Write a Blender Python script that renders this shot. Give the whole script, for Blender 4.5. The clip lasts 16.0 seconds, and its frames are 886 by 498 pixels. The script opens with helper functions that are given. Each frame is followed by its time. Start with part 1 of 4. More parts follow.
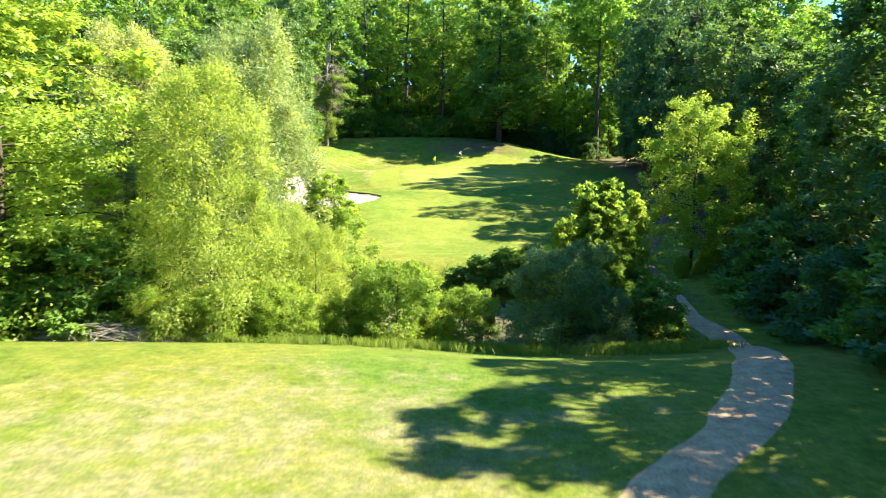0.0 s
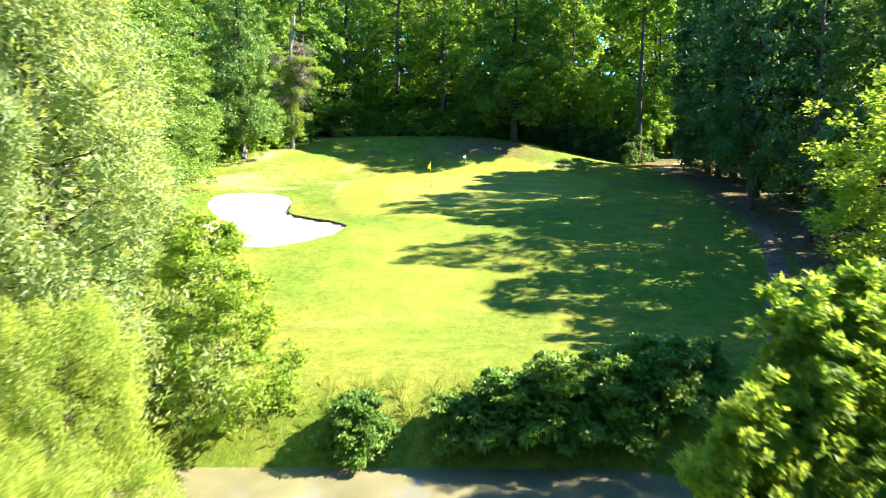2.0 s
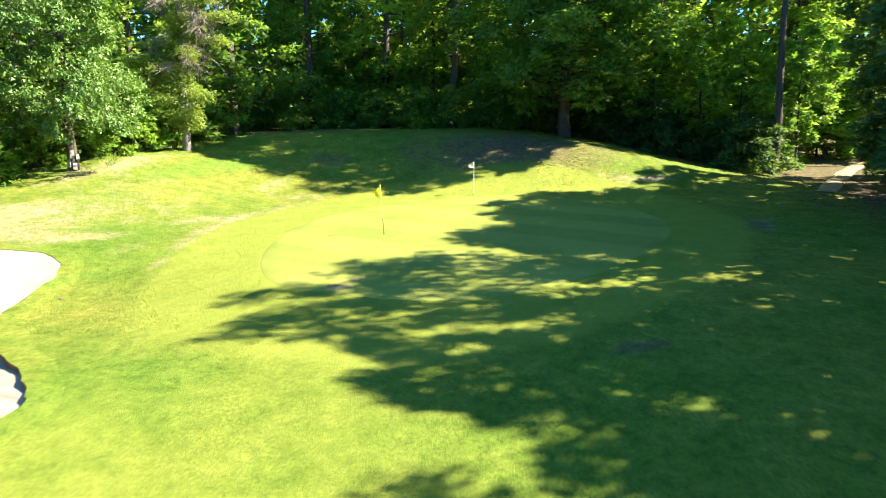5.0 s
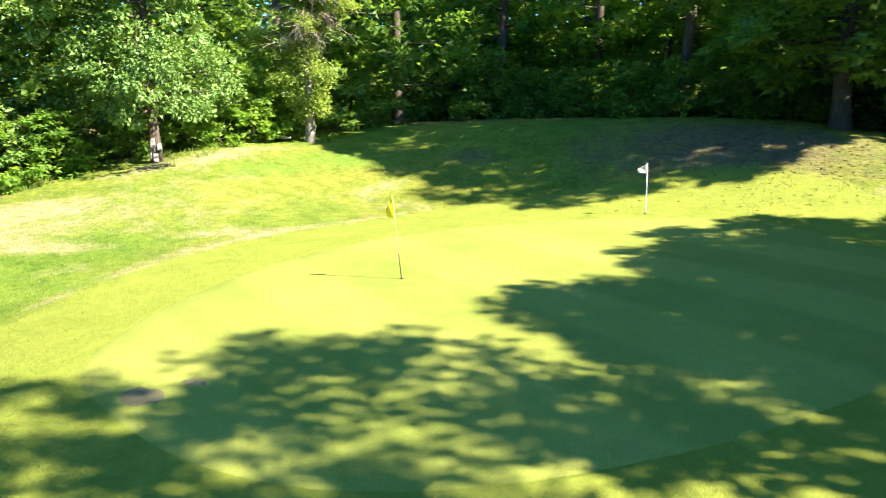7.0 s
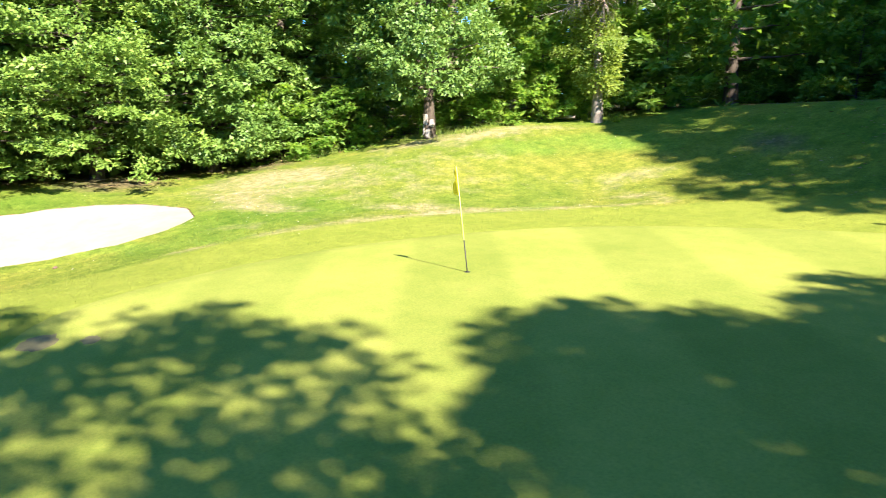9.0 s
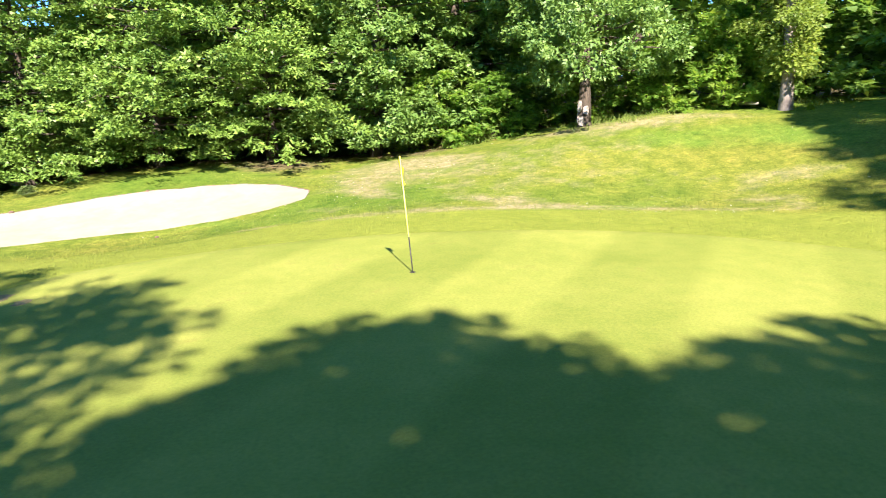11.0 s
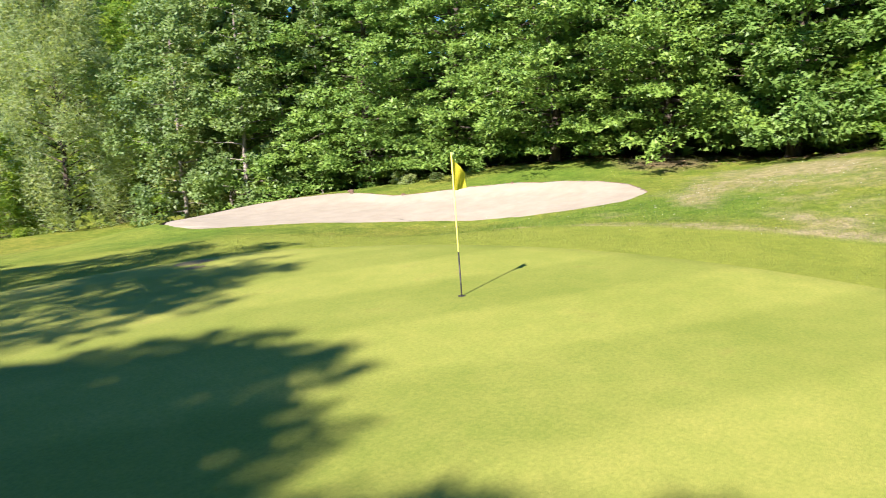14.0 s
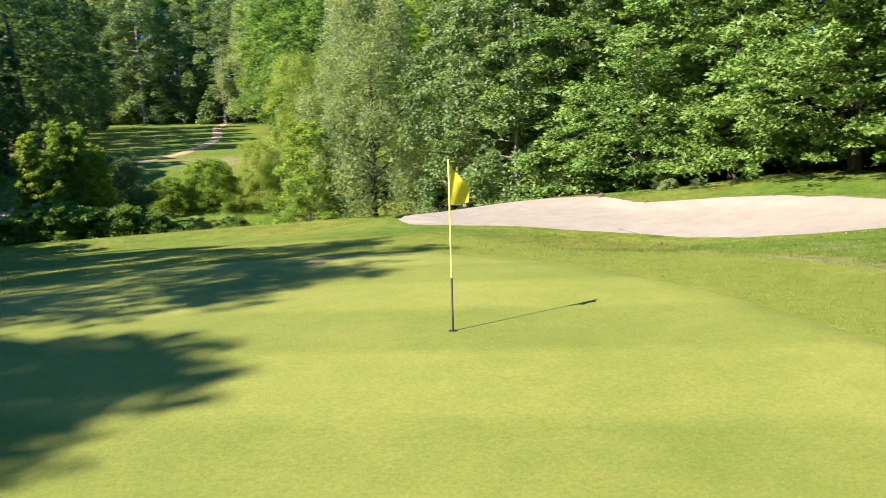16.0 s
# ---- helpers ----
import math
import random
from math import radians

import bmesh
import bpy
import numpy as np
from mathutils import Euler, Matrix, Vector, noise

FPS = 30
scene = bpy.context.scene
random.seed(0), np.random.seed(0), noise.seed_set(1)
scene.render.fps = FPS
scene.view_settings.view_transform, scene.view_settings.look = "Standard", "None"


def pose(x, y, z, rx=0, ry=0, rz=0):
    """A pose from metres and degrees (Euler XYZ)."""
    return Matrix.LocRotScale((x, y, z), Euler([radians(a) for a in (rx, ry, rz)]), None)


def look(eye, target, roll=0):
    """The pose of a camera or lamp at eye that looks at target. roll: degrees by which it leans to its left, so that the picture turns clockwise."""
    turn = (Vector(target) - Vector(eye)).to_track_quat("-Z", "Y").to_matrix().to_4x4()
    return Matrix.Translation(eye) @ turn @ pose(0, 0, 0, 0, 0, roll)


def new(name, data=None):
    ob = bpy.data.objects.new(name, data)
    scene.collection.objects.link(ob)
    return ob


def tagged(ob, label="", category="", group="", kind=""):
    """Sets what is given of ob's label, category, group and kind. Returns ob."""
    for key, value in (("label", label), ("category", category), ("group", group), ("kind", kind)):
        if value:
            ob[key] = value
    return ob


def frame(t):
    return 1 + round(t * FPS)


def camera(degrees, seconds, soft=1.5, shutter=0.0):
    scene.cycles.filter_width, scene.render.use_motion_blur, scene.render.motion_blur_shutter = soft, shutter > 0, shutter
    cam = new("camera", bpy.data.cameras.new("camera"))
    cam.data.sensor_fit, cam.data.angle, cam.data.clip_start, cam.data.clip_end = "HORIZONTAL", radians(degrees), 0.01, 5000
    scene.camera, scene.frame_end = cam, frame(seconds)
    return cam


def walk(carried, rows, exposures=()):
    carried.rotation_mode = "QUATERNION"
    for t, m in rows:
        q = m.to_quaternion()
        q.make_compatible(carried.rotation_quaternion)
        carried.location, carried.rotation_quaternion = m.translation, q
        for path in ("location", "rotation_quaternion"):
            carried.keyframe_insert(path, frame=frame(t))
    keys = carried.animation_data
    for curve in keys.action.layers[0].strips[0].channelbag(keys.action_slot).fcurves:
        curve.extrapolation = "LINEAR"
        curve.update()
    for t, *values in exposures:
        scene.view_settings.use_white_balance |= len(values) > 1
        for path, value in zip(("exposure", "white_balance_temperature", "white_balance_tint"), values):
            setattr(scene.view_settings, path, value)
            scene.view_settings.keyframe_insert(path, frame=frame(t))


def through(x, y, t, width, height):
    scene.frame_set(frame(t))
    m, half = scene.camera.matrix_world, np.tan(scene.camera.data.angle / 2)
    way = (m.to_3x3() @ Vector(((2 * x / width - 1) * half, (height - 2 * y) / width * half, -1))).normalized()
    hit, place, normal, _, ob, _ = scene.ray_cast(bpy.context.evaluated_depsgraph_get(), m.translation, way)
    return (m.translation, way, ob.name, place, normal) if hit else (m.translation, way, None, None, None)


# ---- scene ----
cam = camera(63.0, 16.0, soft=1.0, shutter=0.32)
PATH = [
    (0, (-0.039, 0.346, 11.836), (-0.037, 2.315, 11.484), 0.26),
    (0.5, (0.174, 5.856, 11.780), (0.170, 7.824, 11.427), 0.18),
    (1, (0.348, 11.546, 11.771), (0.339, 13.513, 11.414), -0.11),
    (1.5, (0.553, 17.410, 11.669), (0.539, 19.377, 11.310), -0.12),
    (2, (0.780, 23.272, 11.567), (0.761, 25.239, 11.206), -0.08),
    (2.5, (1.100, 29.327, 11.451), (1.074, 31.293, 11.086), -0.02),
    (3, (1.606, 35.210, 11.357), (1.570, 37.175, 10.986), -0.11),
    (3.5, (2.176, 40.889, 11.259), (2.133, 42.853, 10.883), -0.19),
    (4, (2.802, 46.238, 11.136), (2.746, 48.200, 10.756), -0.27),
    (4.5, (3.516, 51.240, 10.976), (3.422, 53.201, 10.593), -0.34),
    (5, (4.351, 55.882, 10.768), (4.173, 57.837, 10.384), -0.42),
    (5.5, (5.339, 60.149, 10.499), (5.012, 62.085, 10.117), -0.50),
    (6, (6.442, 64.086, 10.210), (5.923, 65.980, 9.830), -0.49),
    (6.5, (7.655, 67.475, 9.974), (6.925, 69.298, 9.594), -0.59),
    (7, (8.824, 70.371, 9.754), (7.860, 72.082, 9.377), -0.82),
    (7.5, (9.729, 72.979, 9.459), (8.526, 74.532, 9.087), -0.71),
    (8, (10.482, 75.159, 9.186), (9.050, 76.505, 8.818), -0.79),
    (8.5, (11.200, 76.991, 8.929), (9.576, 78.099, 8.561), -0.99),
    (9, (11.775, 78.568, 8.786), (10.012, 79.436, 8.413), -0.58),
    (9.5, (12.207, 80.145, 8.706), (10.354, 80.794, 8.326), -0.62),
    (10, (12.421, 81.805, 8.675), (10.515, 82.271, 8.289), -0.66),
    (10.5, (12.412, 83.481, 8.663), (10.473, 83.778, 8.272), -0.69),
    (11, (12.175, 85.107, 8.643), (10.218, 85.221, 8.248), -0.73),
    (11.5, (11.705, 86.615, 8.583), (9.748, 86.506, 8.189), -0.77),
    (12, (11.083, 87.995, 8.505), (9.155, 87.634, 8.113), -0.96),
    (12.5, (10.327, 89.187, 8.470), (8.463, 88.577, 8.079), -1.14),
    (13, (9.425, 90.261, 8.420), (7.658, 89.408, 8.035), -1.44),
    (13.5, (8.449, 91.177, 8.361), (6.805, 90.101, 7.983), -1.74),
    (14, (7.345, 91.870, 8.298), (5.846, 90.599, 7.927), -1.85),
    (14.5, (6.184, 92.431, 8.241), (4.855, 90.982, 7.878), -1.96),
    (15, (4.978, 92.834, 8.211), (3.832, 91.235, 7.852), -1.97),
    (15.5, (3.710, 93.056, 8.177), (2.761, 91.331, 7.823), -2.00),
    (16, (2.560, 93.375, 8.196), (1.823, 91.548, 7.847), -1.79),
]
EXPOSURES = [(0.0, 2.55, 4700, 3), (1.5, 2.81, 4750, 3), (2.2, 2.81, 4770, 3), (3.0, 2.55, 4770, 3), (6.5, 2.68, 4750, 5), (9.0, 2.43, 4700, 9), (11.5, 2.18, 4650, 14), (13.0, 1.95, 4600, 15), (16.0, 1.7, 4580, 15)]
walk(cam, [(t, look(eye, ahead, roll)) for t, eye, ahead, roll in PATH], EXPOSURES)

# ---- sun and sky ----
SUN_UP, SUN_EAST = 40.8, 81.8            # degrees: height of the sun, bearing from +y towards +x
world = bpy.data.worlds.new("sky")
scene.world = world
world.use_nodes = True
sky = world.node_tree.nodes.new("ShaderNodeTexSky")
sky.sky_type, sky.sun_disc = "NISHITA", False
sky.sun_elevation, sky.sun_rotation = radians(SUN_UP), radians(SUN_EAST)
sky.air_density, sky.dust_density, sky.ozone_density = 1.0, 0.1, 8.0
world.node_tree.links.new(sky.outputs[0], world.node_tree.nodes["Background"].inputs[0])
world.node_tree.nodes["Background"].inputs[1].default_value = 0.064
to_sun = Vector((math.sin(radians(SUN_EAST)) * math.cos(radians(SUN_UP)), math.cos(radians(SUN_EAST)) * math.cos(radians(SUN_UP)), math.sin(radians(SUN_UP))))
sun = new("sun", bpy.data.lights.new("sun", "SUN"))
sun.data.energy, sun.data.angle, sun.data.color = 5.3, radians(0.55), (1.0, 0.69, 0.415)
sun.matrix_world = look(to_sun * 200, (0, 0, 0))


# ---- materials ----
def material(name, rough=0.8, metal=0.0):
    m = bpy.data.materials.new(name)
    m.use_nodes = True
    p = m.node_tree.nodes["Principled BSDF"]
    p.inputs["Roughness"].default_value, p.inputs["Metallic"].default_value = rough, metal
    p.inputs["Specular IOR Level"].default_value = 0.3
    return m, m.node_tree.nodes, m.node_tree.links, p


def noise_of(nodes, links, scale, detail=4.0, rough=0.55, stretch=None):
    """Noise in metres of the object's own space."""
    coord = nodes.new("ShaderNodeTexCoord")
    tex = nodes.new("ShaderNodeTexNoise")
    tex.inputs["Scale"].default_value, tex.inputs["Detail"].default_value, tex.inputs["Roughness"].default_value = scale, detail, rough
    if stretch:
        mapping = nodes.new("ShaderNodeMapping")
        mapping.inputs["Scale"].default_value = stretch
        links.new(coord.outputs["Object"], mapping.inputs[0])
        links.new(mapping.outputs[0], tex.inputs["Vector"])
    else:
        links.new(coord.outputs["Object"], tex.inputs["Vector"])
    return tex.outputs["Fac"]


def ramp(nodes, links, fac, *stops):
    r = nodes.new("ShaderNodeValToRGB")
    while len(r.color_ramp.elements) < len(stops):
        r.color_ramp.elements.new(0.5)
    for e, (at, col) in zip(r.color_ramp.elements, stops):
        e.position, e.color = at, (*col, 1)
    links.new(fac, r.inputs[0])
    return r.outputs[0]


def mixed(nodes, links, a, b, fac, how="MIX"):
    n = nodes.new("ShaderNodeMix")
    n.data_type, n.blend_type = "RGBA", how
    for value, socket in ((fac, n.inputs[0]), (a, n.inputs[6]), (b, n.inputs[7])):
        if isinstance(value, (int, float)):
            socket.default_value = value
        elif isinstance(value, tuple):
            socket.default_value = (*value, 1)
        else:
            links.new(value, socket)
    return n.outputs[2]


def relief(nodes, links, p, height, strength, distance):
    b = nodes.new("ShaderNodeBump")
    b.inputs["Strength"].default_value, b.inputs["Distance"].default_value = strength, distance
    links.new(height, b.inputs["Height"])
    links.new(b.outputs[0], p.inputs["Normal"])


def simple(name, a, b, scale, rough=0.8, bump_depth=0.0, metal=0.0, stretch=None):
    m, n, l, p = material(name, rough, metal)
    f = noise_of(n, l, scale, 5, 0.6, stretch)
    l.new(ramp(n, l, f, (0.3, a), (0.7, b)), p.inputs["Base Color"])
    if bump_depth:
        relief(n, l, p, f, 0.8, bump_depth)
    return m


def foliage(name, dark, light, through=0.45, gloss=0.5):
    """Leaves: each leaf takes its own shade, and lets light through."""
    m, n, l, p = material(name, gloss)
    p.inputs["Specular IOR Level"].default_value = 0.35
    geo, info = n.new("ShaderNodeNewGeometry"), n.new("ShaderNodeObjectInfo")
    mid = tuple((u + v) / 2 for u, v in zip(dark, light))
    col = ramp(n, l, geo.outputs["Random Per Island"], (0.0, tuple(u * 0.6 + v * 0.4 for u, v in zip(dark, mid))), (0.6, mid), (1.0, tuple(u * 0.3 + v * 0.7 for u, v in zip(mid, light))))
    tone = ramp(n, l, info.outputs["Random"], (0.0, (0.78, 0.84, 0.8)), (0.5, (1.0, 1.0, 1.0)), (1.0, (1.18, 1.1, 0.85)))
    col = mixed(n, l, col, tone, 1.0, "MULTIPLY")
    patch = ramp(n, l, noise_of(n, l, 0.45, 2), (0.3, (0.8, 0.85, 0.85)), (0.7, (1.15, 1.1, 1.0)))
    col = mixed(n, l, col, patch, 1.0, "MULTIPLY")
    l.new(col, p.inputs["Base Color"])
    trans = n.new("ShaderNodeBsdfTranslucent")
    l.new(mixed(n, l, col, (1.6, 1.5, 0.55), 1.0, "MULTIPLY"), trans.inputs[0])
    mix = n.new("ShaderNodeMixShader")
    mix.inputs[0].default_value = through
    l.new(p.outputs[0], mix.inputs[1])
    l.new(trans.outputs[0], mix.inputs[2])
    l.new(mix.outputs[0], n["Material Output"].inputs[0])
    return m


LEAF = {
    "oak": foliage("oak_leaves", (0.086, 0.165, 0.024), (0.225, 0.345, 0.048), 0.6),
    "bluish": foliage("cool_oak_leaves", (0.082, 0.163, 0.029), (0.198, 0.312, 0.058), 0.24),
    "dark": foliage("dark_leaves", (0.066, 0.13, 0.036), (0.14, 0.228, 0.064), 0.44),
    "hornbeam": foliage("hornbeam_leaves", (0.092, 0.178, 0.022), (0.232, 0.345, 0.046), 0.2),
    "birch": foliage("birch_leaves", (0.105, 0.177, 0.050), (0.205, 0.295, 0.09), 0.28),
    "willow": foliage("willow_leaves", (0.2, 0.27, 0.1), (0.42, 0.49, 0.215), 0.48),
    "sallow": foliage("sallow_leaves", (0.205, 0.29, 0.035), (0.365, 0.445, 0.07), 0.58),
    # leaf colour lifted to stand in for sunlight inside the wood
    "pole": foliage("lightened_wood_leaves", (0.12, 0.235, 0.022), (0.29, 0.42, 0.05), 0.62),
    "lime": foliage("young_leaves", (0.19, 0.29, 0.027), (0.36, 0.45, 0.052), 0.68),
    "maple": foliage("maple_leaves", (0.17, 0.265, 0.018), (0.33, 0.435, 0.04), 0.52),
    "shrub": foliage("shrub_leaves", (0.09, 0.18, 0.02), (0.23, 0.34, 0.04), 0.45),
    "greyleaf": foliage("grey_willow_leaves", (0.1, 0.17, 0.045), (0.185, 0.27, 0.085), 0.35),
    "alder": foliage("alder_leaves", (0.17, 0.275, 0.03), (0.33, 0.43, 0.058), 0.68),
    "bank": foliage("bank_shrub_leaves", (0.09, 0.18, 0.02), (0.23, 0.34, 0.044), 0.4),
    "ivy": foliage("ivy_leaves", (0.183, 0.266, 0.028), (0.316, 0.386, 0.053), 0.45),
}
BARK = simple("bark", (0.035, 0.029, 0.021), (0.115, 0.096, 0.07), 3.0, 0.9, 0.04, stretch=(3, 3, 0.6))
PALE_BARK = simple("pale_bark", (0.16, 0.14, 0.115), (0.38, 0.35, 0.3), 2.6, 0.85, 0.04, stretch=(2.5, 2.5, 0.8))
BARE_WOOD = simple("bare_wood", (0.3, 0.275, 0.235), (0.52, 0.485, 0.43), 5.0, 0.8, 0.01)
DRY_TWIG = simple("dry_twigs", (0.17, 0.14, 0.105), (0.33, 0.28, 0.215), 4.0, 0.9, 0.01)
DEAD_WOOD = simple("dead_wood", (0.15, 0.13, 0.105), (0.31, 0.28, 0.235), 4.0, 0.85, 0.02)


def ground_material():
    m, n, l, p = material("rough_grass", 0.9)
    p.inputs["Specular IOR Level"].default_value = 0.12
    fine, mid, wide = noise_of(n, l, 12.0, 6, 0.78), noise_of(n, l, 0.9, 5, 0.65), noise_of(n, l, 0.13, 3)
    grass = ramp(n, l, mid, (0.28, (0.088, 0.132, 0.008)), (0.5, (0.134, 0.174, 0.014)), (0.75, (0.186, 0.208, 0.024)))
    grass = mixed(n, l, grass, ramp(n, l, wide, (0.35, (0.78, 0.93, 0.8)), (0.65, (1.22, 1.05, 1.35))), 1.0, "MULTIPLY")
    blade = ramp(n, l, fine, (0.3, (0.48, 0.56, 0.46)), (0.7, (1.36, 1.3, 1.26)))
    tuft = ramp(n, l, noise_of(n, l, 3.4, 4, 0.6), (0.32, (0.74, 0.8, 0.72)), (0.68, (1.2, 1.16, 1.14)))
    blade = mixed(n, l, blade, tuft, 1.0, "MULTIPLY")
    zone = n.new("ShaderNodeAttribute")
    zone.attribute_name = "zone"
    cut = n.new("ShaderNodeSeparateColor")
    l.new(zone.outputs["Color"], cut.inputs[0])
    straw = ramp(n, l, noise_of(n, l, 2.2, 5, 0.7), (0.35, (0.19, 0.19, 0.055)), (0.65, (0.290, 0.255, 0.145)))
    def edged(channel, scale, wobble):
        add = n.new("ShaderNodeMath")
        add.operation = "MULTIPLY_ADD"
        l.new(noise_of(n, l, scale, 5, 0.65), add.inputs[0])
        add.inputs[1].default_value = wobble
        l.new(channel, add.inputs[2])
        return ramp(n, l, add.outputs[0], (0.5 + wobble * 0.22, (0, 0, 0)), (min(1.0, 0.5 + wobble * 0.85), (1, 1, 1)))
    fresh = ramp(n, l, mid, (0.3, (0.100, 0.168, 0.012)), (0.7, (0.155, 0.215, 0.022)))
    col = mixed(n, l, grass, straw, edged(cut.outputs[1], 0.8, 0.9))
    col = mixed(n, l, col, fresh, edged(zone.outputs["Alpha"], 0.6, 0.8))
    soil = ramp(n, l, noise_of(n, l, 5.0, 6, 0.75), (0.3, (0.058, 0.052, 0.024)), (0.52, (0.122, 0.103, 0.05)), (0.72, (0.215, 0.178, 0.095)))
    col = mixed(n, l, col, soil, edged(cut.outputs[0], 1.1, 0.7))
    short = ramp(n, l, mid, (0.3, (0.160, 0.199, 0.017)), (0.7, (0.206, 0.237, 0.026)))
    mown = edged(cut.outputs[2], 0.5, 0.4)
    col = mixed(n, l, col, short, mown)
    blade = mixed(n, l, blade, mixed(n, l, blade, (0.97, 0.97, 0.95), 0.6), mown)
    l.new(mixed(n, l, col, blade, 1.0, "MULTIPLY"), p.inputs["Base Color"])
    relief(n, l, p, fine, 0.7, 0.06)
    return m


def green_material():
    m, n, l, p = material("mown_green", 0.85)
    p.inputs["Specular IOR Level"].default_value = 0.15
    fine, wide = noise_of(n, l, 22.0, 6, 0.75), noise_of(n, l, 0.35, 4, 0.6)
    col = ramp(n, l, wide, (0.3, (0.170, 0.205, 0.023)), (0.7, (0.218, 0.244, 0.034)))
    coord = n.new("ShaderNodeTexCoord")
    wave = n.new("ShaderNodeTexWave")
    wave.inputs["Scale"].default_value, wave.inputs["Distortion"].default_value = 0.075, 0.4
    turn = n.new("ShaderNodeMapping")
    turn.inputs["Rotation"].default_value = (0, 0, radians(-63))
    l.new(coord.outputs["Object"], turn.inputs[0])
    l.new(turn.outputs[0], wave.inputs["Vector"])
    col = mixed(n, l, col, ramp(n, l, wave.outputs["Fac"], (0.36, (0.9, 0.925, 0.91)), (0.64, (1.09, 1.07, 1.16))), 1.0, "MULTIPLY")
    worn = ramp(n, l, noise_of(n, l, 0.7, 5, 0.7), (0.62, (1, 1, 1)), (0.75, (0.9, 0.82, 0.95)))
    col = mixed(n, l, col, worn, 1.0, "MULTIPLY")
    col = mixed(n, l, col, ramp(n, l, noise_of(n, l, 2.6, 4, 0.65), (0.35, (0.93, 0.96, 0.9)), (0.65, (1.06, 1.03, 1.08))), 1.0, "MULTIPLY")
    col = mixed(n, l, col, ramp(n, l, fine, (0.3, (0.76, 0.8, 0.74)), (0.7, (1.16, 1.12, 1.16))), 1.0, "MULTIPLY")
    l.new(col, p.inputs["Base Color"])
    relief(n, l, p, fine, 0.35, 0.015)
    return m


def water_material():
    m, n, l, p = material("pond_water", 0.06)
    f = noise_of(n, l, 0.5, 3)
    l.new(ramp(n, l, f, (0.3, (0.12, 0.116, 0.058)), (0.7, (0.18, 0.172, 0.09))), p.inputs["Base Color"])
    p.inputs["Specular IOR Level"].default_value = 0.5
    relief(n, l, p, noise_of(n, l, 2.5, 3), 0.12, 0.03)
    return m


GROUND, GREEN, WATER = ground_material(), green_material(), water_material()
SAND = simple("bunker_sand", (0.25, 0.226, 0.155), (0.305, 0.28, 0.197), 1.6, 0.95, 0.03)
SOIL = simple("soil", (0.07, 0.048, 0.032), (0.2, 0.135, 0.09), 4.0, 0.95, 0.05)


def gravel_material(name, tone, trodden):
    """Trodden gravel with earth and dead leaves trodden into it."""
    m, n, l, p = material(name, 0.95)
    fine = noise_of(n, l, 14.0, 6, 0.75)
    col = ramp(n, l, fine, (0.3, tuple(0.55 * v for v in tone)), (0.7, tuple(1.45 * v for v in tone)))
    col = mixed(n, l, col, ramp(n, l, noise_of(n, l, 2.6, 5, 0.65), (0.35, (0.72, 0.7, 0.66)), (0.65, (1.22, 1.22, 1.2))), 1.0, "MULTIPLY")
    earth = ramp(n, l, noise_of(n, l, 0.9, 6, 0.7), (trodden, (0, 0, 0)), (trodden + 0.15, (1, 1, 1)))
    col = mixed(n, l, col, (0.085, 0.066, 0.042), earth)
    l.new(col, p.inputs["Base Color"])
    relief(n, l, p, fine, 0.8, 0.03)
    return m


# the second tone is darker: tree shade and leaf litter in its colour
GRAVEL, SHADED_PATH = gravel_material("path_gravel", (0.37, 0.275, 0.135), 0.6), gravel_material("shaded_path_earth", (0.165, 0.115, 0.066), 0.44)


# ---- building helpers ----
def mesh_of(name, verts, faces, mat, smooth_shading=False):
    me = bpy.data.meshes.new(name)
    me.from_pydata(verts, [], faces)
    me.materials.append(mat)
    if smooth_shading:
        me.polygons.foreach_set("use_smooth", [True] * len(me.polygons))
    me.update()
    return me


def part(name, data, material_, parent, label=""):
    """Links a mesh, or a bmesh, as one part under a thing or a part."""
    if isinstance(data, bmesh.types.BMesh):
        me = bpy.data.meshes.new(name)
        data.to_mesh(me)
        data.free()
        me.materials.append(material_)
        data = me
    ob = new(name, data)
    ob.parent = parent
    return tagged(ob, label)


def tube(path, radii, sides=6):
    """Verts and faces of a tapered tube along a path."""
    verts, faces = [], []
    for i, (q, r) in enumerate(zip(path, radii)):
        d = (path[min(i + 1, len(path) - 1)] - path[max(i - 1, 0)]).normalized()
        a = d.orthogonal().normalized() if i == 0 else (a - d * a.dot(d)).normalized()
        b = d.cross(a)
        for k in range(sides):
            w = 2 * math.pi * k / sides
            verts.append(q + (a * math.cos(w) + b * math.sin(w)) * r)
        if i:
            o = (i - 1) * sides
            faces += [(o + k, o + (k + 1) % sides, o + sides + (k + 1) % sides, o + sides + k) for k in range(sides)]
    faces.append(tuple(range((len(path) - 1) * sides, len(path) * sides)))
    return verts, faces


def joined(pieces):
    verts, faces = [], []
    for v, f in pieces:
        o = len(verts)
        verts += [tuple(q) for q in v]
        faces += [tuple(i + o for i in c) for c in f]
    return verts, faces


# ---- the ground ----
PROFILE_Y = (-150, -60, -35, 0, 18, 24, 28, 33, 36.5, 39, 43.6, 45, 46.5, 54, 60, 70, 78, 86, 95, 104, 140, 300)
PROFILE_Z = (12.0, 8.6, 7.2, 5.3, 4.7, 4.2, 3.1, 1.4, 0.1, -0.6, -0.6, 0.2, 1.4, 2.3, 3.1, 4.6, 5.25, 5.6, 5.7, 6.0, 7.0, 9.0)


